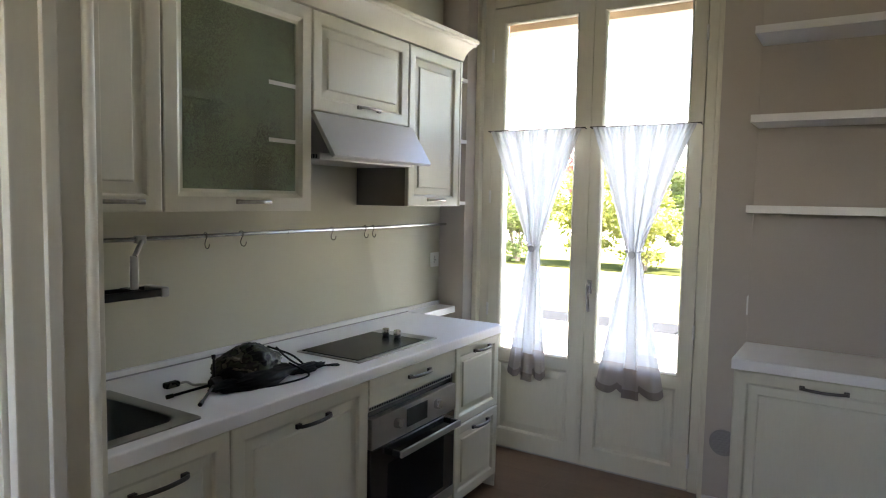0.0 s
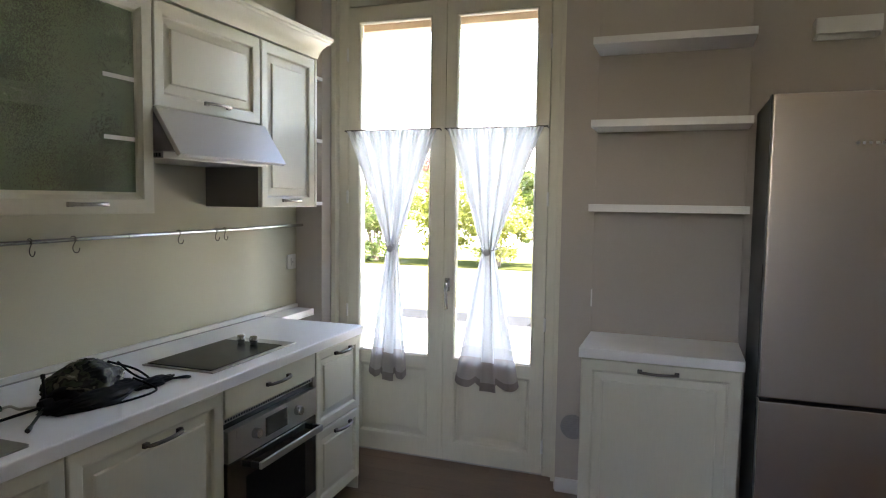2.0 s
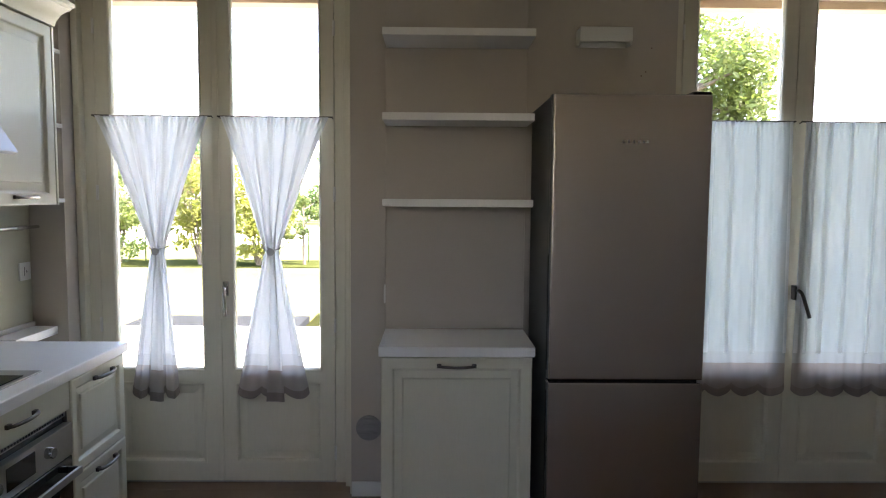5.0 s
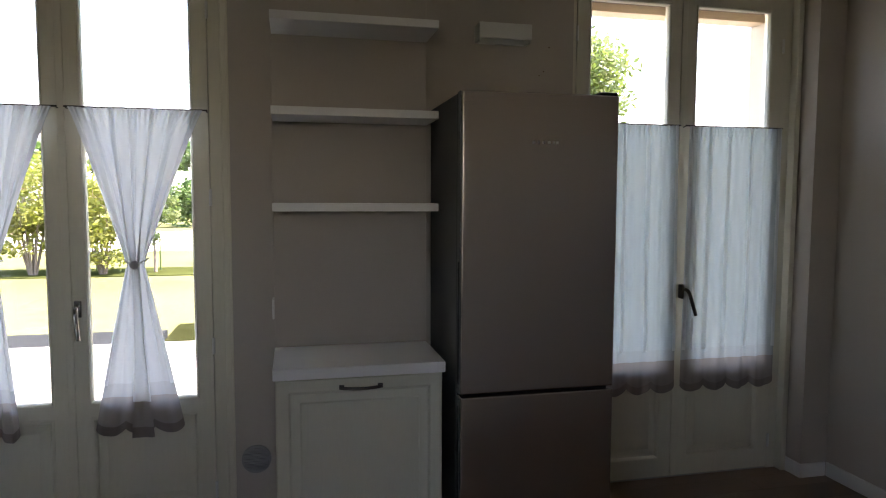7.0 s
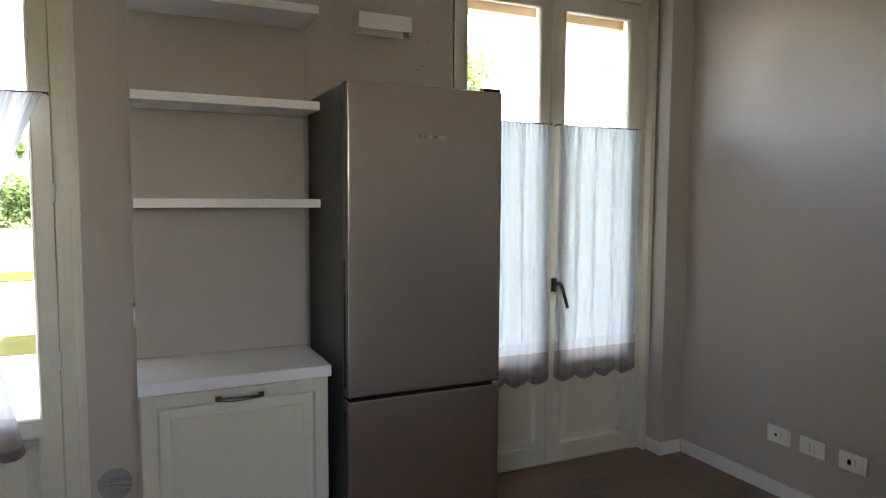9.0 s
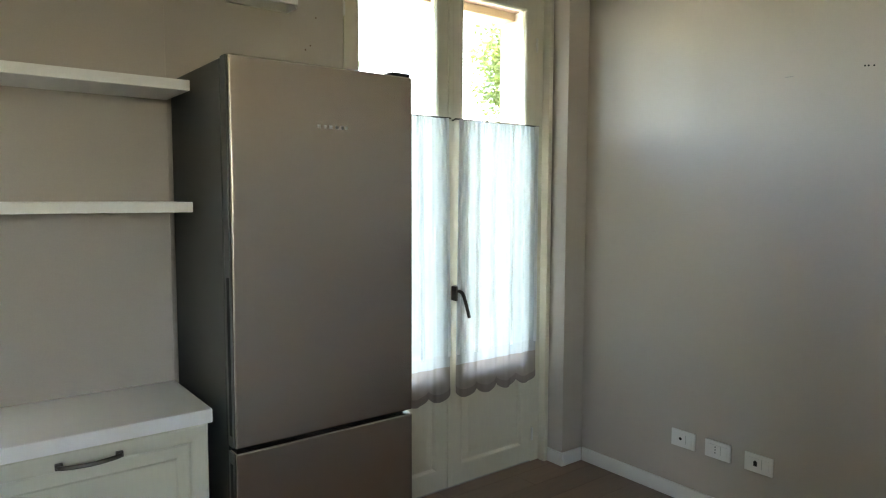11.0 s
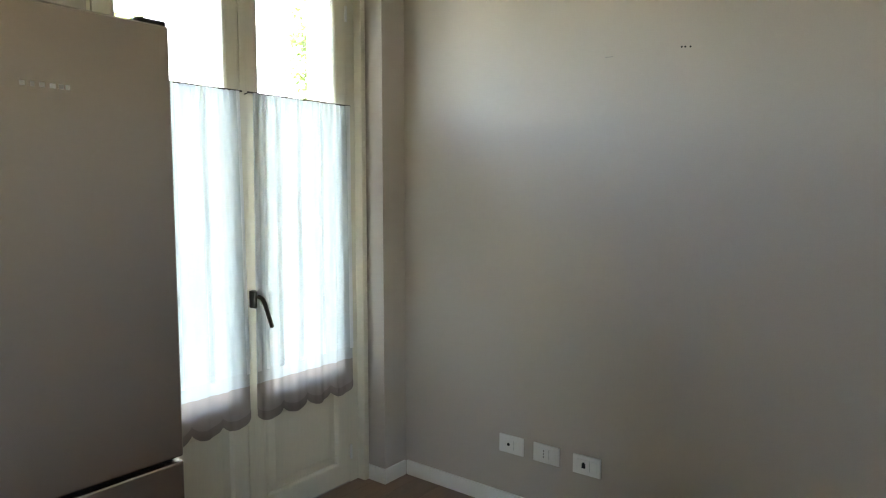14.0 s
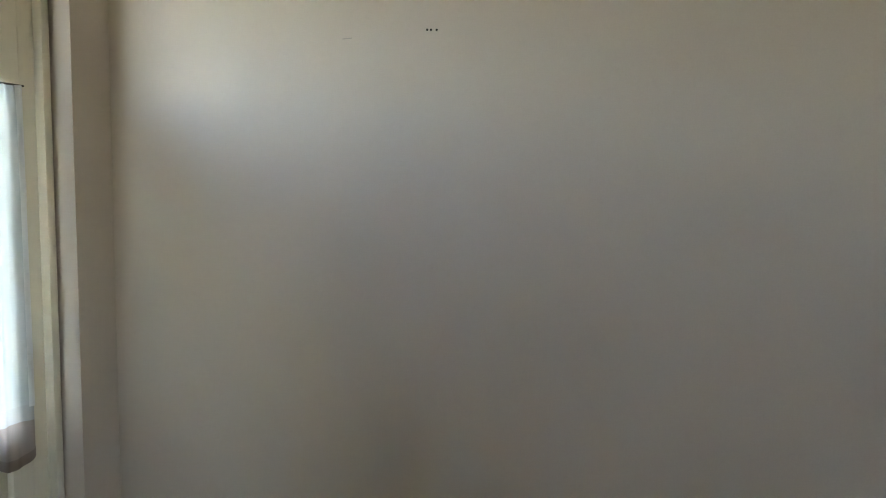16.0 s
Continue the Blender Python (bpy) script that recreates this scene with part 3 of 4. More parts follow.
d = part("door", front(1.190, 1.794, 0.07, 0.757, XF), CAB, u, smooth=False)
part("handle", bow(XF, 1.432, 1.588, 0.695), PEWTER, d, "dark pewter bow handle")
u = base_unit("drawer_cabinet", 2.394, 2.800, "cream cabinet of two deep raised panel drawers")
for z0, z1, zh in ((0.412, 0.757, 0.722), (0.070, 0.408, 0.372)):
    d = part("drawer_front", front(2.396, 2.799, z0, z1, XF + 0.004, SMALL), CAB, u, smooth=False)
    part("handle", bow(XF + 0.004, 2.545, 2.700, zh), PEWTER, d, "dark pewter bow handle")
part("side_panel", box(XW + 0.03, XC + 0.012, 2.801, 2.812, 0.0, 0.760), CAB, u, smooth=False)

# built-in oven in its housing
u = thing("oven_cabinet", -1.40, 2.095, 0, "cream housing with a plain drawer above the oven", "kitchen cabinet", ROW, turn=BASE)
bm = box(XW + 0.03, XC, 1.798, 1.803, 0.066, 0.760)
box(XW + 0.03, XC, 2.387, 2.392, 0.066, 0.760, bm=bm)
box(XW + 0.03, XC, 1.804, 2.386, 0.066, 0.085, bm=bm)
part("carcass", bm, TAUPE, u, smooth=False)
part("plinth", box(XW + 0.1, XC - 0.05, 1.799, 2.391, 0.0, 0.065), CAB, u, smooth=False)
part("filler", box(XC, XF, 1.800, 2.390, 0.070, 0.118, bevel=0.002), CAB, u)
d = part("drawer_front", box(XC, XF, 1.800, 2.390, 0.657, 0.757, bevel=0.003), CAB, u)
part("handle", bow(XF, 2.035, 2.190, 0.715), PEWTER, d, "dark pewter bow handle")
ov = thing("oven", -1.40, 2.095, 0.09, "steel and black glass built-in oven", "oven", turn=BASE)
part("body", box(XW + 0.08, XC - 0.004, 1.806, 2.384, 0.090, 0.652), BLACK, ov, smooth=False)
part("vent_strip", box(XC - 0.003, XC + 0.006, 1.806, 2.384, 0.634, 0.652), STEELH, ov)
bm = bmesh.new()
for k in range(38):
    box(XC + 0.0055, XC + 0.0075, 1.815 + k * 0.0148, 1.824 + k * 0.0148, 0.639, 0.647, bm=bm)
tagged(part("vent_slots", bm, DARK, ov, smooth=False), kind="stuff")
cp = part("control_panel", box(XC - 0.002, XF + 0.008, 1.804, 2.386, 0.500, 0.612, bevel=0.002), STEELH, ov, "brushed steel control panel")
part("display", box(XF + 0.0075, XF + 0.0095, 2.020, 2.165, 0.523, 0.595, bevel=0.001), OVENGLASS, cp, "black clock display")
for y in (1.952, 2.230):
    kn = part("knob", cyl((XF + 0.008, y, 0.562), (XF + 0.034, y, 0.562), 0.0195, 0.0175, seg=28, bevel=0.003), CHROME, cp)
od = part("door", box(XC - 0.002, XF + 0.006, 1.804, 2.386, 0.165, 0.496, bevel=0.003), OVENGLASS, ov, "black glass oven door")
part("inner_window", box(XF + 0.0058, XF + 0.0066, 1.905, 2.300, 0.185, 0.420), HOBGLASS, od)
part("lower_trim", box(XC - 0.002, XF + 0.006, 1.804, 2.386, 0.120, 0.163, bevel=0.003), STEELH, ov)
bm = box(XF + 0.040, XF + 0.052, 1.930, 2.365, 0.440, 0.466, bevel=0.003)
part("door_handle", bm, STEELH, od, "flat steel bar handle")
for y in (1.930, 2.353):
    part("handle_bracket", box(XF + 0.004, XF + 0.042, y, y + 0.012, 0.442, 0.464, bevel=0.002), BLACK, od)

# worktop with sink cut-out
bm = bmesh.new()
rings = []
for ins, z in ((0, 0.764), (0, ZT - 0.003), (0.003, ZT)):
    rings.append([bm.verts.new(p) for p in ((XW - 0.04 + ins, 0.625 + ins, z), (-1.113 - ins, 0.625 + ins, z), (-1.113 - ins, 2.815 - ins, z), (XW - 0.01 + ins, 2.815 - ins, z))])
for z in (ZT, 0.764):
    rings.append([bm.verts.new(p) for p in ((-1.560, 0.690, z), (-1.180, 0.690, z), (-1.180, 1.092, z), (-1.560, 1.092, z))])
for a, b in zip(rings, rings[1:] + rings[:1]):
    for j in range(4):
        bm.faces.new((a[j], a[(j + 1) % 4], b[(j + 1) % 4], b[j]))
top = solid("worktop", bm, TOP, "long white laminate worktop over the base units", "worktop", turn=BASE, smooth=False)
part("edge_band", box(-1.1125, -1.1115, 0.628, 2.812, 0.765, ZT - 0.004), TOP, top, smooth=False)
part("end_band", box(-1.55, -1.116, 2.8155, 2.8165, 0.771, ZT - 0.004), TOP, top, smooth=False)
bm = box(XW, -1.565, 2.816, 3.125, 0.770, ZT + 0.003, bevel=0.002)
solid("corner_ledge", bm, TOP, "narrow white ledge between worktop and pier", "ledge", turn=BASE)
bm = box(XW + 0.001, XW + 0.018, 0.625, 3.120, ZT + 0.0035, ZT + 0.024, bevel=0.004)
solid("upstand", bm, TRIM, "low white upstand strip along the wall", "upstand", turn=WEST)

solid("seal_strip", box(XW + 0.0185, XW + 0.0215, 0.63, 2.81, ZT + 0.0002, ZT + 0.005), GREYVENT, "thin grey sealing strip at the foot of the upstand", "seal", turn=WEST, smooth=False)

# sink
sk = thing("sink", -1.37, 0.90, 0.62, "square stainless steel inset sink", "sink", turn=BASE)
bm = bmesh.new()
rings = []


def rrect(bm, x0, x1, y0, y1, z, r):
    out = []
    for cx, cy, a0 in ((x1 - r, y1 - r, 0), (x0 + r, y1 - r, 90), (x0 + r, y0 + r, 180), (x1 - r, y0 + r, 270)):
        for k in range(6):
            a = radians(a0 + 18 * k)
            out.append(bm.verts.new((cx + r * math.cos(a), cy + r * math.sin(a), z)))
    return out


for ins, z, r in ((0, ZT + 0.001, 0.012), (0.001, ZT + 0.005, 0.012), (0.038, ZT + 0.005, 0.045), (0.043, ZT + 0.001, 0.05), (0.050, ZT - 0.15, 0.06), (0.09, ZT - 0.175, 0.08)):
    rings.append(rrect(bm, -1.585 + ins, -1.155 - ins, 0.665 + ins, 1.118 - ins, z, r))
for p, q in zip(rings, rings[1:]):
    for j in range(len(p)):
        bm.faces.new((p[j], p[(j + 1) % len(p)], q[(j + 1) % len(p)], q[j]))
bm.faces.new(rings[-1])
part("bowl", bm, SINK, sk)
part("drain", cyl((-1.37, 0.89, ZT - 0.1745), (-1.37, 0.89, ZT - 0.171), 0.045, seg=28, bevel=0.001), CHROME, sk)

# hob
hb = thing("hob", -1.34, 2.08, ZT, "narrow black glass hob with steel rim and two knobs", "hob", turn=BASE)
part("tray", box(-1.490, -1.186, 1.812, 2.335, ZT + 0.0005, ZT + 0.006, bevel=0.002), STEELH, hb)
part("glass", box(-1.478, -1.204, 1.826, 2.262, ZT + 0.0055, ZT + 0.009, bevel=0.0015), HOBGLASS, hb, "black ceramic glass")
for x in (-1.375, -1.315):
    kn = part("knob", cyl((x, 2.225, ZT + 0.008), (x, 2.225, ZT + 0.020), 0.013, 0.015, seg=24), BLACK, hb)
    part("cap", cyl((x, 2.225, ZT + 0.020), (x, 2.225, ZT + 0.042), 0.017, 0.015, seg=24, bevel=0.004), CHROME, kn, "steel knob cap")

# wall units
XU, XV = -1.391, -1.411
WROW = "wall units of the kitchen run"
SATIN = surface("satin_nickel", (0.33, 0.31, 0.27), 0.36, metal=1.0, fine=120, stain=30, vary=0.2, bump=0.01)


def wall_unit(name, y0, y1, z0, z1, label):
    u = thing(name, (XW + XV) / 2, (y0 + y1) / 2, z0, label, "kitchen cabinet", WROW, turn=WEST)
    bm = box(XW, XV, y0 + 0.001, y0 + 0.019, z0, z1)
    box(XW, XV, y1 - 0.019, y1 - 0.001, z0, z1, bm=bm)
    box(XW, XV, y0 + 0.0192, y1 - 0.0192, z0, z0 + 0.018, bm=bm)
    box(XW, XV, y0 + 0.0192, y1 - 0.0192, z1 - 0.018, z1, bm=bm)
    box(XW, XW + 0.008, y0 + 0.0192, y1 - 0.0192, z0 + 0.0182, z1 - 0.0182, bm=bm)
    part("carcass", bm, TAUPE, u, smooth=False)
    return u


u = wall_unit("wall_cabinet", 0.625, 1.182, 1.345, 2.075, "cream wall cabinet with a raised panel door")
d = part("door", front(0.628, 1.181, 1.345, 2.072, XU), CAB, u, smooth=False)
part("handle", bow(XU, 0.965, 1.120, 1.374), SATIN, d, "satin steel bow handle")
u = wall_unit("glazed_wall_cabinet", 1.184, 1.794, 1.345, 2.075, "cream wall cabinet with a frosted glass door")
bm = bmesh.new()
raised(bm, (XU, 1.186, 1.345), (0, 1, 0), (0, 0, 1), (1, 0, 0), 0.606, 0.727, ((0, -0.003), (0.003, 0), (0.046, 0), (0.050, -0.004), (0.060, -0.011), (0.070, -0.012), (0.072, -0.017)), 0.019)
bm.faces.ensure_lookup_table()
bmesh.ops.delete(bm, geom=[f for f in bm.faces if f.calc_area() > 0.3], context='FACES')
d = part("door_frame", bm, CAB, u, smooth=False)
part("frosted_pane", box(XU - 0.017, XU - 0.0125, 1.250, 1.728, 1.409, 2.008), FROST, d, "grey-green frosted glass").visible_shadow = False
part("handle", bow(XU, 1.445, 1.590, 1.376), SATIN, d, "satin steel bow handle")
for z in (1.776, 1.582):
    part("white_strip", box(XU - 0.0126, XU - 0.0115, 1.597, 1.722, z, z + 0.014), PLASTIC, d, smooth=False)
part("inner_shelf", box(XW + 0.01, XU - 0.0174, 1.205, 1.774, 1.692, 1.712), SHELFW, u, smooth=False)
u = wall_unit("flap_wall_cabinet", 1.796, 2.398, 1.712, 2.075, "cream wall cabinet with a flap door above the hood")
d = part("door", front(1.798, 2.396, 1.712, 2.072, XU), CAB, u, smooth=False)
part("handle", bow(XU, 2.045, 2.190, 1.752), SATIN, d, "satin steel bow handle")
u = wall_unit("narrow_wall_cabinet", 2.402, 2.838, 1.362, 2.075, "narrow cream wall cabinet with taupe side panel")
d = part("door", front(2.404, 2.836, 1.362, 2.072, XU), CAB, u, smooth=False)
part("handle", bow(XU, 2.555, 2.695, 1.392), SATIN, d, "satin steel bow handle")
part("end_panel", box(XW, XU + 0.001, 2.8385, 2.852, 1.362, 2.073, bevel=0.002), CAB, u)

# cornice above the wall units
prof = ((0.000, 2.0765), (0.008, 2.0765), (0.012, 2.094), (0.016, 2.106), (0.026, 2.126), (0.040, 2.142), (0.052, 2.150), (0.054, 2.158), (0.062, 2.163), (0.064, 2.178), (0.060, 2.182), (-0.02, 2.182), (-0.02, 2.0765))
bm = bmesh.new()
cols = []
for off, z in prof:
    cols.append([bm.verts.new(p) for p in ((XU + off, 0.625, z), (XU + off, 2.842 + off, z), (XW, 2.842 + off, z))])
for a, b in zip(cols, cols[1:] + cols[:1]):
    for j in range(2):
        bm.faces.new((a[j], a[j + 1], b[j + 1], b[j]))
cn = thing("cornice", -1.5, 1.7, 2.0765, "cream moulded cornice along the wall units", "cornice", turn=WEST)
part("moulding", bm, CAB, cn)
part("top_board", box(XW, XU - 0.021, 0.625, 2.82, 2.0767, 2.09), CAB, cn, smooth=False)

# open end shelves beside the narrow cabinet
es = thing("end_shelves", -1.61, 2.99, 1.37, "white open corner shelves beside the wall units", "shelf", turn=WEST)
for z in (1.368, 1.700, 2.025):
    part("shelf", box(XW, -1.520, 2.853, 3.130, z, z + 0.018, bevel=0.002), SHELFW, es)

# cooker hood
hd = thing("cooker_hood", -1.5, 2.1, 1.53, "white slanted pull-out cooker hood", "cooker hood", turn=WEST)
part("housing", box(XW + 0.01, XU - 0.03, 1.800, 2.394, 1.56, 1.709, bevel=0.002), GREYVENT, hd, "dark grey hood housing")
tray = part("tray", box(XW + 0.02, XU + 0.03, 1.802, 2.392, 1.533, 1.558, bevel=0.003), STEELH, hd)
for k in range(6):
    part("vent_slot", box(XU - 0.055 + k * 0.013, XU - 0.046 + k * 0.013, 1.8005, 1.803, 1.538, 1.552), DARK, tray, smooth=False)
bm = box(-0.009, 0.009, 1.799, 2.428, -0.098, 0.098, bevel=0.004)
bmesh.ops.transform(bm, matrix=Matrix.Translation((XU + 0.046, 0, 1.624)) @ Matrix.Rotation(radians(-33), 4, 'Y'), verts=bm.verts)
part("visor", bm, HOODW, hd, "white slanted visor panel")

# utensil rail with hooks and holder
rl = thing("utensil_rail", -1.655, 2.0, 1.25, "chrome utensil rail along the wall", "rail", turn=WEST)
part("tube", cyl((-1.640, 0.63, 1.2475), (-1.640, 3.118, 1.2585), 0.0075, seg=14), CHROME, rl)
for y in (1.02, 1.935, 2.98):
    z = 1.2475 + (y - 0.63) * 0.0044
    part("bracket", cyl((XW, y, z), (-1.640, y, z), 0.006, seg=10), CHROME, rl)
    part("joint_sleeve", cyl((-1.640, y - 0.02, z), (-1.640, y + 0.02, z), 0.0095, seg=14, bevel=0.002), CHROME, rl)
first = None
for y in (1.520, 1.680, 2.180, 2.410, 2.470):
    z = 1.2475 + (y - 0.63) * 0.0044
    if first is None:
        h = thing("s_hook", -1.640, y, z, "small steel s-hook hanging on the rail", "hook", "hooks on the rail", turn=WEST)
        part("wire", tube([(-1.640 + a * 0.012, y, z + b * 0.012) for a, b in ((-0.9, -0.3), (-0.6, 0.7), (0.0, 0.95), (0.6, 0.7), (0.8, -0.1), (0.2, -1.2), (-0.2, -2.4), (0.2, -3.5), (1.1, -3.7), (1.7, -3.0), (1.8, -2.3))], 0.0019, seg=6), PEWTER, h)
        first = h
    else:
        copy_thing(first, WEST @ Matrix.Translation((-1.640, y, z)) @ Matrix.Rotation(radians(random.uniform(-25, 25)), 4, 'Z'))
hold = thing("rail_holder", -1.6, 1.17, 1.07, "dark steel holder hanging from the rail", "holder", turn=WEST)
part("clip", box(-1.652, -1.628, 1.252, 1.286, 1.236, 1.262, bevel=0.004), STEELH, hold)
bm = tube(((-1.630, 1.269, 1.243), (-1.606, 1.240, 1.222), (-1.583, 1.213, 1.200)), 0.008, seg=8)
part("arm", bm, STEELH, hold)
part("drop_bar", box(-1.588, -1.579, 1.198, 1.224, 1.098, 1.204, bevel=0.003), STEELH, hold)
for x in (-1.566, -1.652):
    part("side_bar", box(x, x + 0.008, 0.97, 1.310, 1.070, 1.096, bevel=0.003), BLACK, hold)
for y in (0.965, 1.285):
    part("end_cap", box(-1.655, -1.553, y, y + 0.030, 1.067, 1.099, bevel=0.006), STEELH, hold, "satin steel end cap")
part("strap", box(-1.644, -1.566, 1.200, 1.222, 1.0945, 1.0985), BLACK, hold)


# ---- sockets ----
def socket(name, loc, rz, w, kind_of, label, group=""):
    s = thing(name, 0, 0, 0, label, "socket", group)
    part("plate", box(-w / 2, w / 2, -0.009, 0.0, -0.04, 0.04, bevel=0.003), PLASTIC, s)
    m = part("insert", box(-w / 2 + 0.016, w / 2 - 0.016, -0.0105, -0.008, -0.0225, 0.0225, bevel=0.001), PLASTIC, s)
    bm = bmesh.new()
    if kind_of == "round":
        cyl((-0.012, -0.0100, 0), (-0.012, -0.0112, 0), 0.007, bm=bm, seg=14)
    elif kind_of == "dots":
        for dz in (-0.013, 0, 0.013):
            cyl((-0.010, -0.0100, dz), (-0.010, -0.0112, dz), 0.0028, bm=bm, seg=10)
    elif kind_of == "jack":
        box(-0.020, -0.004, -0.0112, -0.0100, -0.012, 0.008, bm=bm)
        box(-0.016, -0.008, -0.0112, -0.0100, 0.008, 0.012, bm=bm)
    elif kind_of == "switch":
        box(-0.012, -0.010, -0.0112, -0.0100, -0.02, 0.02, bm=bm)
        box(0.003, 0.007, -0.0112, -0.0100, -0.006, 0.004, bm=bm)
    part("openings", bm, BLACK, m)
    if kind_of in ("round", "dots", "jack"):
        bm = box(0.0145, 0.0155, -0.0112, -0.0100, -0.021, 0.021)
        part("groove", bm, GREYVENT, m, smooth=False)
    s.matrix_basis = Matrix.Translation(loc) @ Matrix.Rotation(radians(rz), 4, 'Z')
    return s


SG = "wall sockets on the plain wall"
socket("wall_socket", (XE, 2.519, 0.293), -90, 0.122, "round", "white rectangular aerial socket low on the wall", SG)
socket("wall_socket", (XE, 2.348, 0.293), -90, 0.122, "dots", "white rectangular power socket low on the wall", SG)
socket("wall_socket", (XE, 2.164, 0.291), -90, 0.122, "jack", "white rectangular telephone socket low on the wall", SG)
w = socket("wall_switch", (0, 0, 0), 0, 0.078, "switch", "white square switch plate above the worktop")
w.matrix_basis = WEST @ Matrix.Translation((XW, 3.075, 1.060)) @ Matrix.Rotation(radians(90), 4, 'Z')
socket("side_socket", (-0.065, 3.073, 0.970), -90, 0.07, "dots", "white socket on the side of the chimney breast")

# round wall vent
vt = thing("wall_vent", -0.150, YN, 0.328, "round grey plastic vent grille in the wall", "vent")
part("disc", cyl((-0.150, YN, 0.328), (-0.150, YN - 0.008, 0.328), 0.060, seg=36, bevel=0.003), GREYVENT, vt)
for k in range(9):
    z = 0.328 - 0.044 + k * 0.011
    hw = math.sqrt(max(0.052 ** 2 - (z - 0.328) ** 2, 1e-5))
    part("slat", box(-0.150 - hw, -0.150 + hw, YN - 0.013, YN - 0.0075, z - 0.002, z + 0.003, bevel=0.001), GREYVENT, vt)

# nail marks on the plain wall
for y, z in ((1.826, 1.895), (1.808, 1.893), (1.838, 1.896)):
    solid("nail_hole", cyl((XE + 0.001, y, z), (XE - 0.0012, y, z), 0.0035, seg=10), DARK, "small dark nail hole in the plain wall", "nail hole", group="nail holes")
solid("scratch_mark", box(XE - 0.0008, XE + 0.001, 2.092, 2.124, 1.892, 1.8945), GREYVENT, "faint scratch on the plain wall", "scratch")
for x, z in ((1.122, 2.08), (1.078, 1.957), (1.098, 1.975)):
    solid("nail_hole", cyl((x, YN + 0.001, z), (x, YN - 0.0012, z), 0.003, seg=10), BRUSH, "small nail hole above the fridge", "nail hole", group="nail holes")

# ---- shelves on the chimney breast ----
for z in (2.045, 1.712, 1.366):
    sh = thing("wall_shelf", 0.2435, 2.902, z, "white laminate shelf on the chimney breast", "shelf", "shelves on the chimney breast")
    part("board", box(-0.062, 0.549, 2.7865, 3.0195, z, z + 0.030, bevel=0.0015), SHELFW, sh)
    part("edge_band", box(-0.0618, 0.5488, 2.785, 2.7863, z + 0.0006, z + 0.0294, bevel=0.0005), SHELFW, sh)

# ---- base cabinet with top under the shelves ----
u = thing("bin_cabinet", 0.24, 2.84, 0, "cream cabinet with a pull-down raised panel door", "cabinet")
bm = box(-0.058, 0.541, 2.695, 3.0195, 0.06, 0.778)
part("carcass", bm, CAB, u, smooth=False)
part("plinth", box(-0.05, 0.533, 2.74, 3.01, 0, 0.059), CAB, u, smooth=False)
bm = bmesh.new()
last = raised(bm, (-0.058, 2.674, 0.066), (1, 0, 0), (0, 0, 1), (0, -1, 0), 0.599, 0.708, FRONT, 0.019)
bm.faces.new(last)
d = part("door", bm, CAB, u, smooth=False)
hx, hz = 0.241, 0.742
bm = tube(((hx - 0.07, 2.670, hz), (hx - 0.062, 2.653, hz), (hx, 2.646, hz - 0.002), (hx + 0.062, 2.653, hz), (hx + 0.07, 2.670, hz)), 0.006)
box(hx - 0.078, hx - 0.060, 2.663, 2.675, hz - 0.008, hz + 0.008, bevel=0.002, bm=bm)
box(hx + 0.060, hx + 0.078, 2.663, 2.675, hz - 0.008, hz + 0.008, bevel=0.002, bm=bm)
part("handle", bm, PEWTER, d, "dark pewter bow handle")
cw = solid("cabinet_worktop", box(-0.066, 0.549, 2.656, 3.0195, 0.780, 0.820, bevel=0.003), TOP, "white laminate top on the small cabinet", "worktop")
part("edge_band", box(-0.063, 0.546, 2.6548, 2.6558, 0.783, 0.817), TOP, cw, smooth=False)

# ---- fridge ----
fx0, fx1, fy, fz = 0.585, 1.185, 2.587, 1.792
f = thing("fridge_freezer", 0.885, 2.85, 0, "tall brushed steel fridge freezer with two doors", "fridge")
part("cabinet_body", box(fx0 + 0.002, fx1 - 0.002, fy + 0.066, 3.115, 0.03, fz - 0.004, bevel=0.004), FRSIDE, f, "dark grey painted body")
part("door_seal", box(fx0 + 0.006, fx1 - 0.003, fy + 0.055, fy + 0.0655, 0.06, fz - 0.01), DARK, f, smooth=False)
up = part("fridge_door", box(fx0 + 0.004, fx1 - 0.002, fy, fy + 0.054, 0.711, fz, bevel=0.006, seg=3), STEEL, f, "brushed steel upper door")
lo = part("freezer_door", box(fx0 + 0.004, fx1 - 0.002, fy, fy + 0.054, 0.075, 0.699, bevel=0.006, seg=3), STEEL, f, "brushed steel lower door")
part("door_edge", box(fx0 - 0.0005, fx0 + 0.0035, fy + 0.012, fy + 0.050, 0.713, fz - 0.002, bevel=0.001), FRSIDE, up)
part("door_edge", box(fx0 - 0.0005, fx0 + 0.0035, fy + 0.012, fy + 0.050, 0.077, 0.697, bevel=0.001), FRSIDE, lo)
part("grip_recess", box(fx0 - 0.0014, fx0 + 0.003, fy + 0.016, fy + 0.036, 0.745, 1.19, bevel=0.001), DARK, up, "dark recessed grip")
part("grip_recess", box(fx0 - 0.0014, fx0 + 0.003, fy + 0.016, fy + 0.036, 0.22, 0.665, bevel=0.001), DARK, lo, "dark recessed grip")
part("hinge_cap", box(fx1 - 0.075, fx1 - 0.004, fy + 0.008, fy + 0.14, fz, fz + 0.012, bevel=0.004), BLACK, f)
part("toe_grille", box(fx0 + 0.01, fx1 - 0.01, fy + 0.05, fy + 0.2, 0.012, 0.07), BLACK, f, smooth=False)
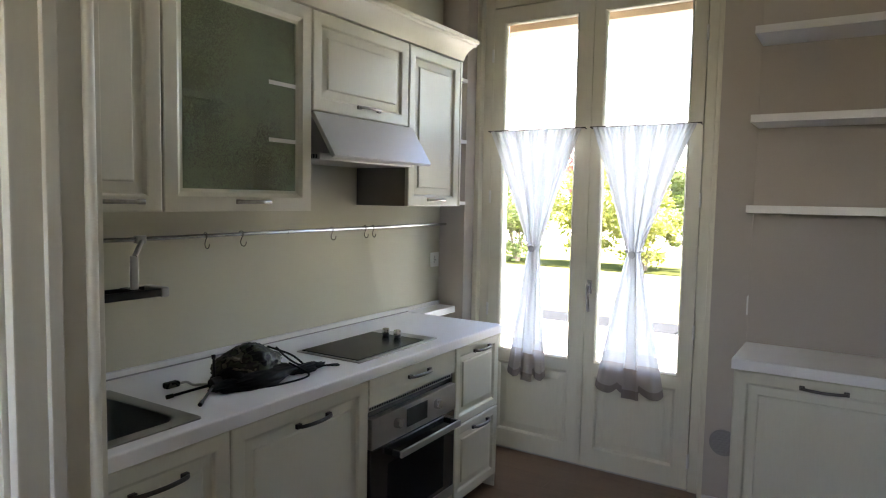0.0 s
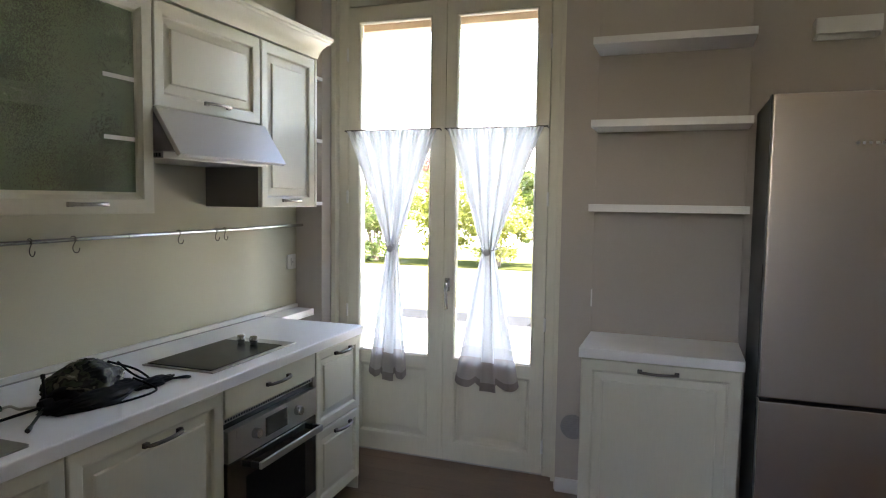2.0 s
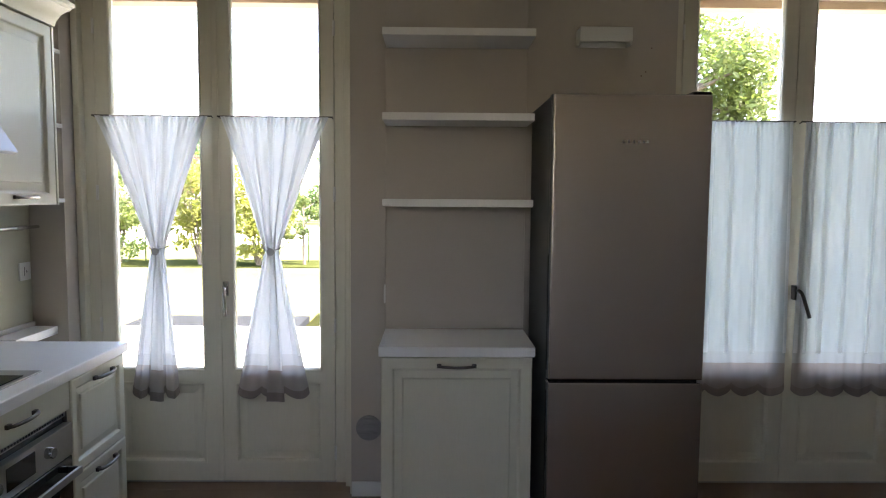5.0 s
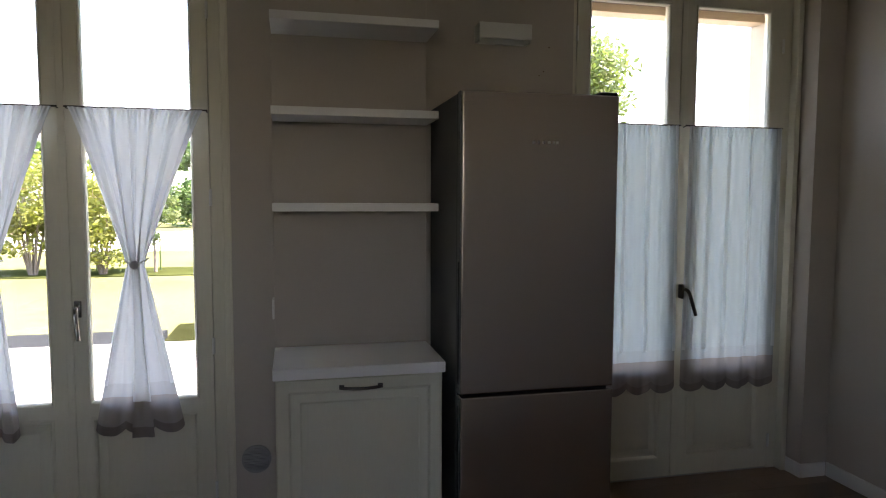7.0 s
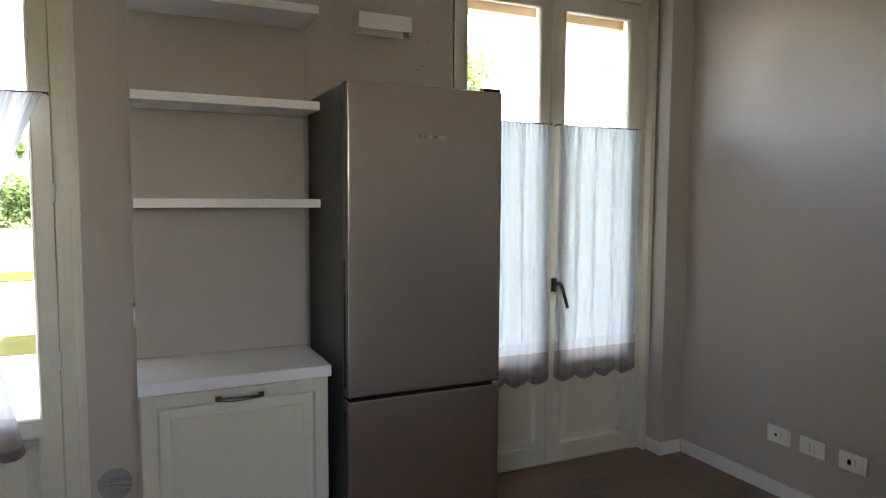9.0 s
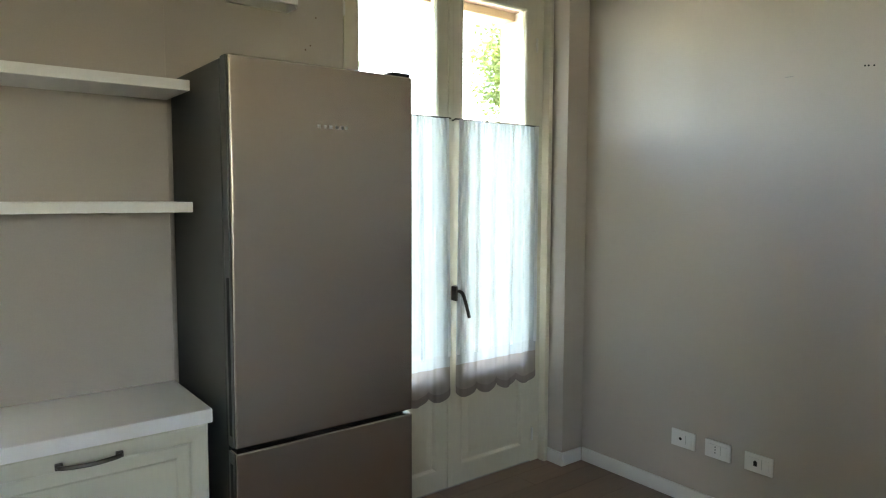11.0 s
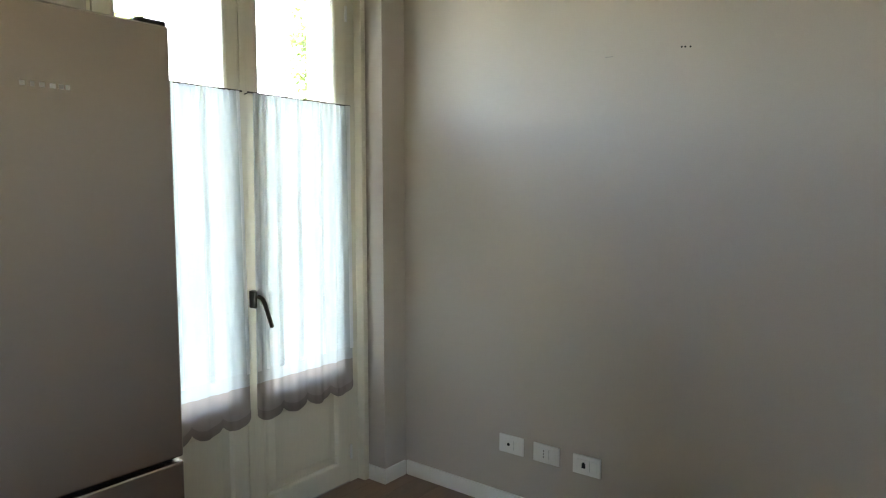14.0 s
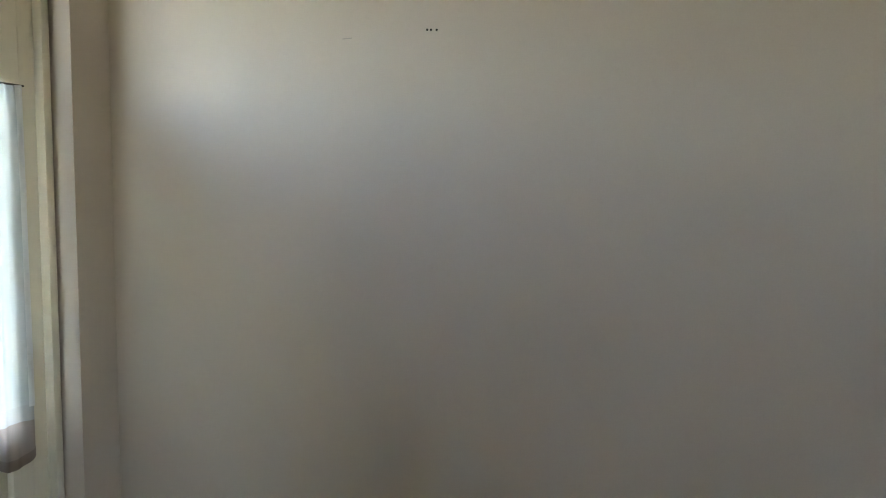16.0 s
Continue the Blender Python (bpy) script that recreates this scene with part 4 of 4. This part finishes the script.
for k, (x, w2) in enumerate(((0.848, 0.010), (0.868, 0.008), (0.886, 0.010), (0.906, 0.012), (0.924, 0.010), (0.938, 0.009))):
    part("badge_bar", box(x, x + w2, fy - 0.001, fy + 0.001, 1.611, 1.621), STEELH, up, smooth=False)
for x in (fx0 + 0.05, fx1 - 0.05):
    for y in (fy + 0.12, 3.06):
        part("foot", cyl((x, y, 0), (x, y, 0.031), 0.018), BLACK, f)

# ---- wall lamp ----
wl = thing("wall_lamp", 0.90, 3.10, 2.09, "white rectangular plaster wall lamp", "wall lamp")
part("front_plate", box(0.780, 1.012, 3.046, 3.058, 2.088, 2.152, bevel=0.003), TRIM, wl)
bm = box(0.780, 0.790, 3.0585, YN, 2.078, 2.150, bevel=0.002)
box(1.002, 1.012, 3.0585, YN, 2.078, 2.150, bevel=0.002, bm=bm)
box(0.7905, 1.0015, YN - 0.012, YN, 2.078, 2.150, bm=bm)
part("back_box", bm, TRIM, wl)
part("bulb", cyl((0.83, 3.095, 2.118), (0.965, 3.095, 2.118), 0.007, bevel=0.002), PLASTIC, wl)

# ---- drawstring bag with small tripod on the worktop ----
bag = thing("drawstring_bag", -1.33, 1.48, ZT, "camouflage drawstring bag with black cords, slumped on the worktop", "bag")


def lump(cx, cy, cz, sx, sy, sz, seed, rough, crease, sub=5):
    """A slack bundle of cloth: a flattened ball with folds and creases, resting on the worktop."""
    bm = bmesh.new()
    bmesh.ops.create_icosphere(bm, subdivisions=sub, radius=1.0)
    s = Vector((seed, seed * 0.7, 2))
    for v in bm.verts:
        p = v.co.copy()
        ridge = 1 - abs(noise.noise(Vector((p.x * 3.2, p.y * 1.3, p.z * 3.2)) + s)) * 2
        k = 1 + noise.noise(p * 1.5 + s) * rough + crease * (ridge ** 2 - 0.5) + noise.noise(p * 7 + s) * crease * 0.35
        taper = 1 - 0.35 * max(0, p.y) - 0.25 * max(0, -p.y)
        v.co = Vector((cx + p.x * k * sx * taper, cy + p.y * k * sy, max(ZT + 0.0015, cz + p.z * k * sz * taper)))
    return bm


part("sack", lump(-1.345, 1.455, ZT + 0.040, 0.085, 0.132, 0.072, 3.1, 0.15, 0.09), CAMO, bag, "camouflage cloth sack")
part("lower_fold", lump(-1.285, 1.445, ZT + 0.014, 0.072, 0.165, 0.030, 7.3, 0.28, 0.09), NYLON, bag, "black nylon fold")
part("front_fold", lump(-1.325, 1.365, ZT + 0.022, 0.060, 0.070, 0.034, 5.5, 0.25, 0.10, 4), NYLON, bag, "black nylon fold")
part("gathered_neck", lump(-1.255, 1.630, ZT + 0.009, 0.030, 0.085, 0.016, 9.4, 0.4, 0.25, 4), NYLON, bag, "gathered black neck")
for pts in (((-1.25, 1.62, ZT + 0.016), (-1.22, 1.69, ZT + 0.012), (-1.205, 1.735, ZT + 0.006), (-1.225, 1.742, ZT + 0.005), (-1.235, 1.70, ZT + 0.008), (-1.25, 1.66, ZT + 0.012)),
            ((-1.27, 1.56, ZT + 0.04), (-1.215, 1.590, ZT + 0.010), (-1.190, 1.56, ZT + 0.004), (-1.193, 1.47, ZT + 0.004), (-1.215, 1.40, ZT + 0.004), (-1.25, 1.35, ZT + 0.006)),
            ((-1.33, 1.56, ZT + 0.085), (-1.31, 1.585, ZT + 0.05), (-1.28, 1.61, ZT + 0.024), (-1.25, 1.65, ZT + 0.012)),
            ((-1.35, 1.54, ZT + 0.088), (-1.30, 1.60, ZT + 0.055), (-1.27, 1.63, ZT + 0.02))):
    part("cord", tube(pts, 0.0035, seg=6), NYLON, bag)
tp = thing("mini_tripod", -1.32, 1.27, ZT, "small black folding tripod with rubber feet", "tripod")
hub = (-1.318, 1.300, ZT + 0.020)
part("hub", cyl((-1.318, 1.285, ZT + 0.020), (-1.318, 1.320, ZT + 0.024), 0.018, seg=18, bevel=0.004), BLACK, tp)
for q in ((-1.352, 1.156, ZT + 0.007), (-1.217, 1.168, ZT + 0.007), (-1.352, 1.322, ZT + 0.100)):
    a = Vector(hub).lerp(Vector(q), 0.86)
    lg = part("leg", cyl(hub, a, 0.0042, seg=10), BLACK, tp)
    part("rubber_foot", cyl(a, q, 0.0062, 0.0068, seg=10, bevel=0.001), BLACK, lg)
kc = thing("key_clip", -1.43, 1.26, ZT, "green and black buckle clip on a chain", "clip")
part("buckle", box(-1.455, -1.430, 1.213, 1.262, ZT + 0.001, ZT + 0.020, bevel=0.006), CAMO, kc)
part("chain", tube(((-1.435, 1.262, ZT + 0.010), (-1.42, 1.275, ZT + 0.014), (-1.40, 1.285, ZT + 0.006), (-1.375, 1.292, ZT + 0.010), (-1.345, 1.30, ZT + 0.014)), 0.004, seg=6), STEELH, kc)

# ---- outside ----
bm = box(-400, 400, -400, 400, -0.6, -0.13)
solid("ground", bm, GRASS, "sunlit lawn reaching to the horizon", "ground", "structure", smooth=False)
solid("patio", box(-9, 12, YO + 0.001, 7.35, -0.2, -0.03), PAVING, "pale paved terrace outside the doors", "pavement", "structure", smooth=False)
# path colour is far darker than its surface, to stand in for shade
solid("garden_path", box(-3.3, -1.35, 7.352, 8.05, -0.2, -0.034), surface("shaded_grey_path", (0.019, 0.021, 0.0225), 0.9, fine=30, stain=2, vary=0.2, bump=0.1, spec=0.0), "garden path along the terrace, its grey darkened for shade", "path", "structure", smooth=False)
# dark strip painted where the shrubs' shade falls on the grass
solid("shrub_shade_strip", box(-14, 14, 14.3, 15.9, -0.2, -0.11), SHADEGRASS, "mown grass edge, darkened for the shade under the shrubs", "ground", "structure", smooth=False)
# lawn lying in shade: the shade is put into this very dark colour
solid("shaded_grass_patch", box(-1.34, 3.5, 7.36, 8.75, -0.2, -0.1), surface("shaded_olive_grass", (0.014, 0.0155, 0.006), 0.95, fine=14, stain=1.5, vary=0.5, bump=0.3, spec=0.0), "patch of shaded olive grass beside the terrace", "ground", "structure", smooth=False)
solid("driveway", box(-60, 60, 21, 33, -0.2, -0.115), GRAVEL, "pale gravel drive beyond the lawn", "road", "structure", smooth=False)


def foliage(clumps, count, size, seed):
    """Many small folded leaves scattered on the outside of uneven clumps."""
    r = random.Random(seed)
    verts, faces = [], []
    total = sum(c[3] ** 2 for c in clumps)
    for cx, cy, cz, rad in clumps:
        for _ in range(int(count * rad * rad / total)):
            d = Vector((r.gauss(0, 1), r.gauss(0, 1), r.gauss(0, 1))).normalized()
            p = Vector((cx, cy, cz)) + d * rad * (r.random() ** 0.4) * (0.75 + 0.5 * noise.noise(d * 2 + Vector((cx, cy, cz))))
            u = Vector((r.gauss(0, 1), r.gauss(0, 1), r.gauss(0, 0.6))).normalized()
            v = u.orthogonal().normalized()
            v = (v + u.cross(v) * r.uniform(-1.5, 1.5)).normalized()
            s = size * r.uniform(0.6, 1.4)
            k = len(verts)
            verts += [p - u * s, p + v * s * 0.45, p + u * s, p - v * s * 0.45]
            faces.append((k, k + 1, k + 2, k + 3))
    me = bpy.data.meshes.new("crown")
    me.from_pydata(verts, [], faces)
    return me


def tree(name, x, y, height, spread, stems, bare, mat, count, size, seed, label, group="", limbs=8):
    r = random.Random(seed)
    t = thing(name, x, y, -0.13, label, "tree" if bare > 0.25 else "shrub", group)
    bm = bmesh.new()
    clumps = []
    for s in range(stems):
        a = 2 * math.pi * s / stems + r.uniform(-0.4, 0.4)
        lean = 0.0 if stems == 1 else r.uniform(0.25, 0.5) * spread
        tip = Vector((x + math.cos(a) * lean, y + math.sin(a) * lean, height * r.uniform(0.72, 0.88)))
        base = Vector((x + math.cos(a) * 0.05 * (stems > 1), y + math.sin(a) * 0.05 * (stems > 1), -0.14))
        mid = base.lerp(tip, 0.5) + Vector((r.uniform(-0.1, 0.1), r.uniform(-0.1, 0.1), 0)) * height * 0.3
        rad = height * (0.022 if stems == 1 else 0.011)
        cyl(base, mid, rad, rad * 0.65, seg=8, bm=bm)
        cyl(mid, tip, rad * 0.65, rad * 0.2, seg=8, bm=bm)
        for k in range(limbs if stems == 1 else 4):
            q = (base.lerp(mid, r.uniform(0.6, 1)) if k % 2 else mid.lerp(tip, r.uniform(0.1, 0.8)))
            q.z = max(q.z, height * bare)
            b = r.uniform(0, 2 * math.pi)
            end = q + Vector((math.cos(b), math.sin(b), r.uniform(0.2, 0.8))) * spread * r.uniform(0.4, 0.75)
            cyl(q, end, rad * 0.35, rad * 0.1, seg=6, bm=bm)
            clumps.append((end.x, end.y, min(end.z, height * 0.95), spread * r.uniform(0.22, 0.4)))
        clumps.append((tip.x, tip.y, tip.z, spread * r.uniform(0.25, 0.4)))
        if stems > 1:
            low = base.lerp(mid, r.uniform(0.25, 0.55))
            clumps.append((low.x + math.cos(a) * spread * 0.3, low.y + math.sin(a) * spread * 0.3, max(low.z, height * bare + 0.12), spread * r.uniform(0.22, 0.34)))
        clumps.append((mid.x, mid.y, max(mid.z, height * bare + 0.1), spread * r.uniform(0.25, 0.4)))
    part("trunk", bm, BARK, t)
    me = foliage(clumps, count, size, seed)
    me.materials.append(mat)
    ob = new("crown", me)
    me.transform(Matrix.Translation((-x, -y, 0.13)))
    ob.parent = t
    tagged(ob, kind="stuff")
    ORIGIN[ob.name] = ORIGIN[t.name]
    return t


SH = "shrubs along the lawn"
tree("garden_shrub", -6.9, 14.9, 2.35, 1.15, 8, 0.04, LEAFG, 4600, 0.06, 1, "green shrub with several thin stems", SH)
tree("garden_shrub", -5.0, 14.8, 2.45, 1.05, 9, 0.14, LEAFY, 4600, 0.06, 2, "yellow-green shrub with many thin stems", SH)
tree("garden_shrub", -3.7, 14.7, 1.95, 0.85, 8, 0.02, LEAFY, 4600, 0.055, 3, "low rounded yellow-green shrub by the lawn", SH)
tree("garden_sapling", -2.75, 14.9, 1.8, 0.60, 1, 0.25, LEAFG, 1500, 0.045, 4, "young tree with a thin stem", SH)
tree("garden_shrub", -9.0, 15.2, 2.6, 1.2, 7, 0.03, LEAFG, 4600, 0.065, 5, "broad green shrub beside the lawn", SH)
tree("red_leaved_tree", -10.8, 29.5, 4.6, 2.3, 1, 0.3, LEAFR, 2200, 0.14, 6, "small tree with dull red leaves")
tree("garden_tree", 4.7, 14.5, 10.8, 2.9, 1, 0.2, LEAFG, 26000, 0.075, 7, "tall light green garden tree", "tall garden trees", 22)
tree("garden_tree", 12.3, 11.8, 9.0, 2.8, 1, 0.25, LEAFG, 16000, 0.075, 8, "tall light green garden tree", "tall garden trees", 22)
for i, (x, y, h) in enumerate(((-24, 46, 5), (-17, 48, 6), (-11, 47, 4.5), (-5.2, 40, 4.4), (0, 48, 5), (7, 49, 6), (14, 46, 5), (22, 48, 6))):
    tree("far_tree", x, y, h, h * 0.5, 1, 0.12, LEAFD if i % 2 else LEAFG, 1500, 0.26, 20 + i, "distant green tree beyond the drive", "trees beyond the drive")
hedge = foliage([(-6.9 + 0.22 * k, 37.5 + 0.2 * math.sin(k * 2.1), 0.6 + 0.5 * (k % 3), 0.75) for k in range(20)], 6000, 0.12, 40)
hedge.materials.append(LEAFD)
tagged(new("hedge", hedge), "clipped dark green hedge beyond the drive", "hedge", kind="stuff")
fen = thing("stake_fence", -4, 15.4, -0.13, "thin green metal stakes along the mown edge", "fence")
for k in range(9):
    part("stake", cyl((-9.0 + k * 1.25, 15.4, -0.13), (-9.0 + k * 1.25, 15.4, 0.65), 0.018, seg=8), LEAFD, fen)

# ---- floor planks ----
LEN, WID = 1.2, 0.14
pm = box(-LEN / 2 + 0.0004, LEN / 2 - 0.0004, -WID / 2 + 0.0004, WID / 2 - 0.0004, -0.012, 0.006, bevel=0.0008, seg=1)
first = part("plank", pm, OAK, floor, smooth=False)
first.data.transform(Matrix.Translation(ORIGIN[floor.name]))
mesh = first.data
used = False
for j in range(24):
    y = 3.33 - (j + 0.5) * WID
    x = XW - 0.1 + (j * 0.43) % LEN - LEN / 2
    while x - LEN / 2 < XE:
        a, b = max(x - LEN / 2, XW - 0.05), min(x + LEN / 2, XE + 0.05)
        if b - a < 0.05:
            x += LEN
            continue
        if b - a < LEN - 0.001:
            short = box(a - x + 0.0004, b - x - 0.0004, -WID / 2 + 0.0004, WID / 2 - 0.0004, -0.012, 0.006, bevel=0.0008, seg=1)
            ob = link("plank", short, OAK, False)
        else:
            ob = first if not used else new("plank", mesh)
            used = True
        ob.parent = floor
        ob.location = (x - floor.location.x, y - floor.location.y, 0)
        x += LEN
solid("floor_back", box(-1.9, XE, YS, -0.032, -0.012, -0.0005), OAK, "warm brown oak floor of the room behind", "floor", "structure", smooth=False)
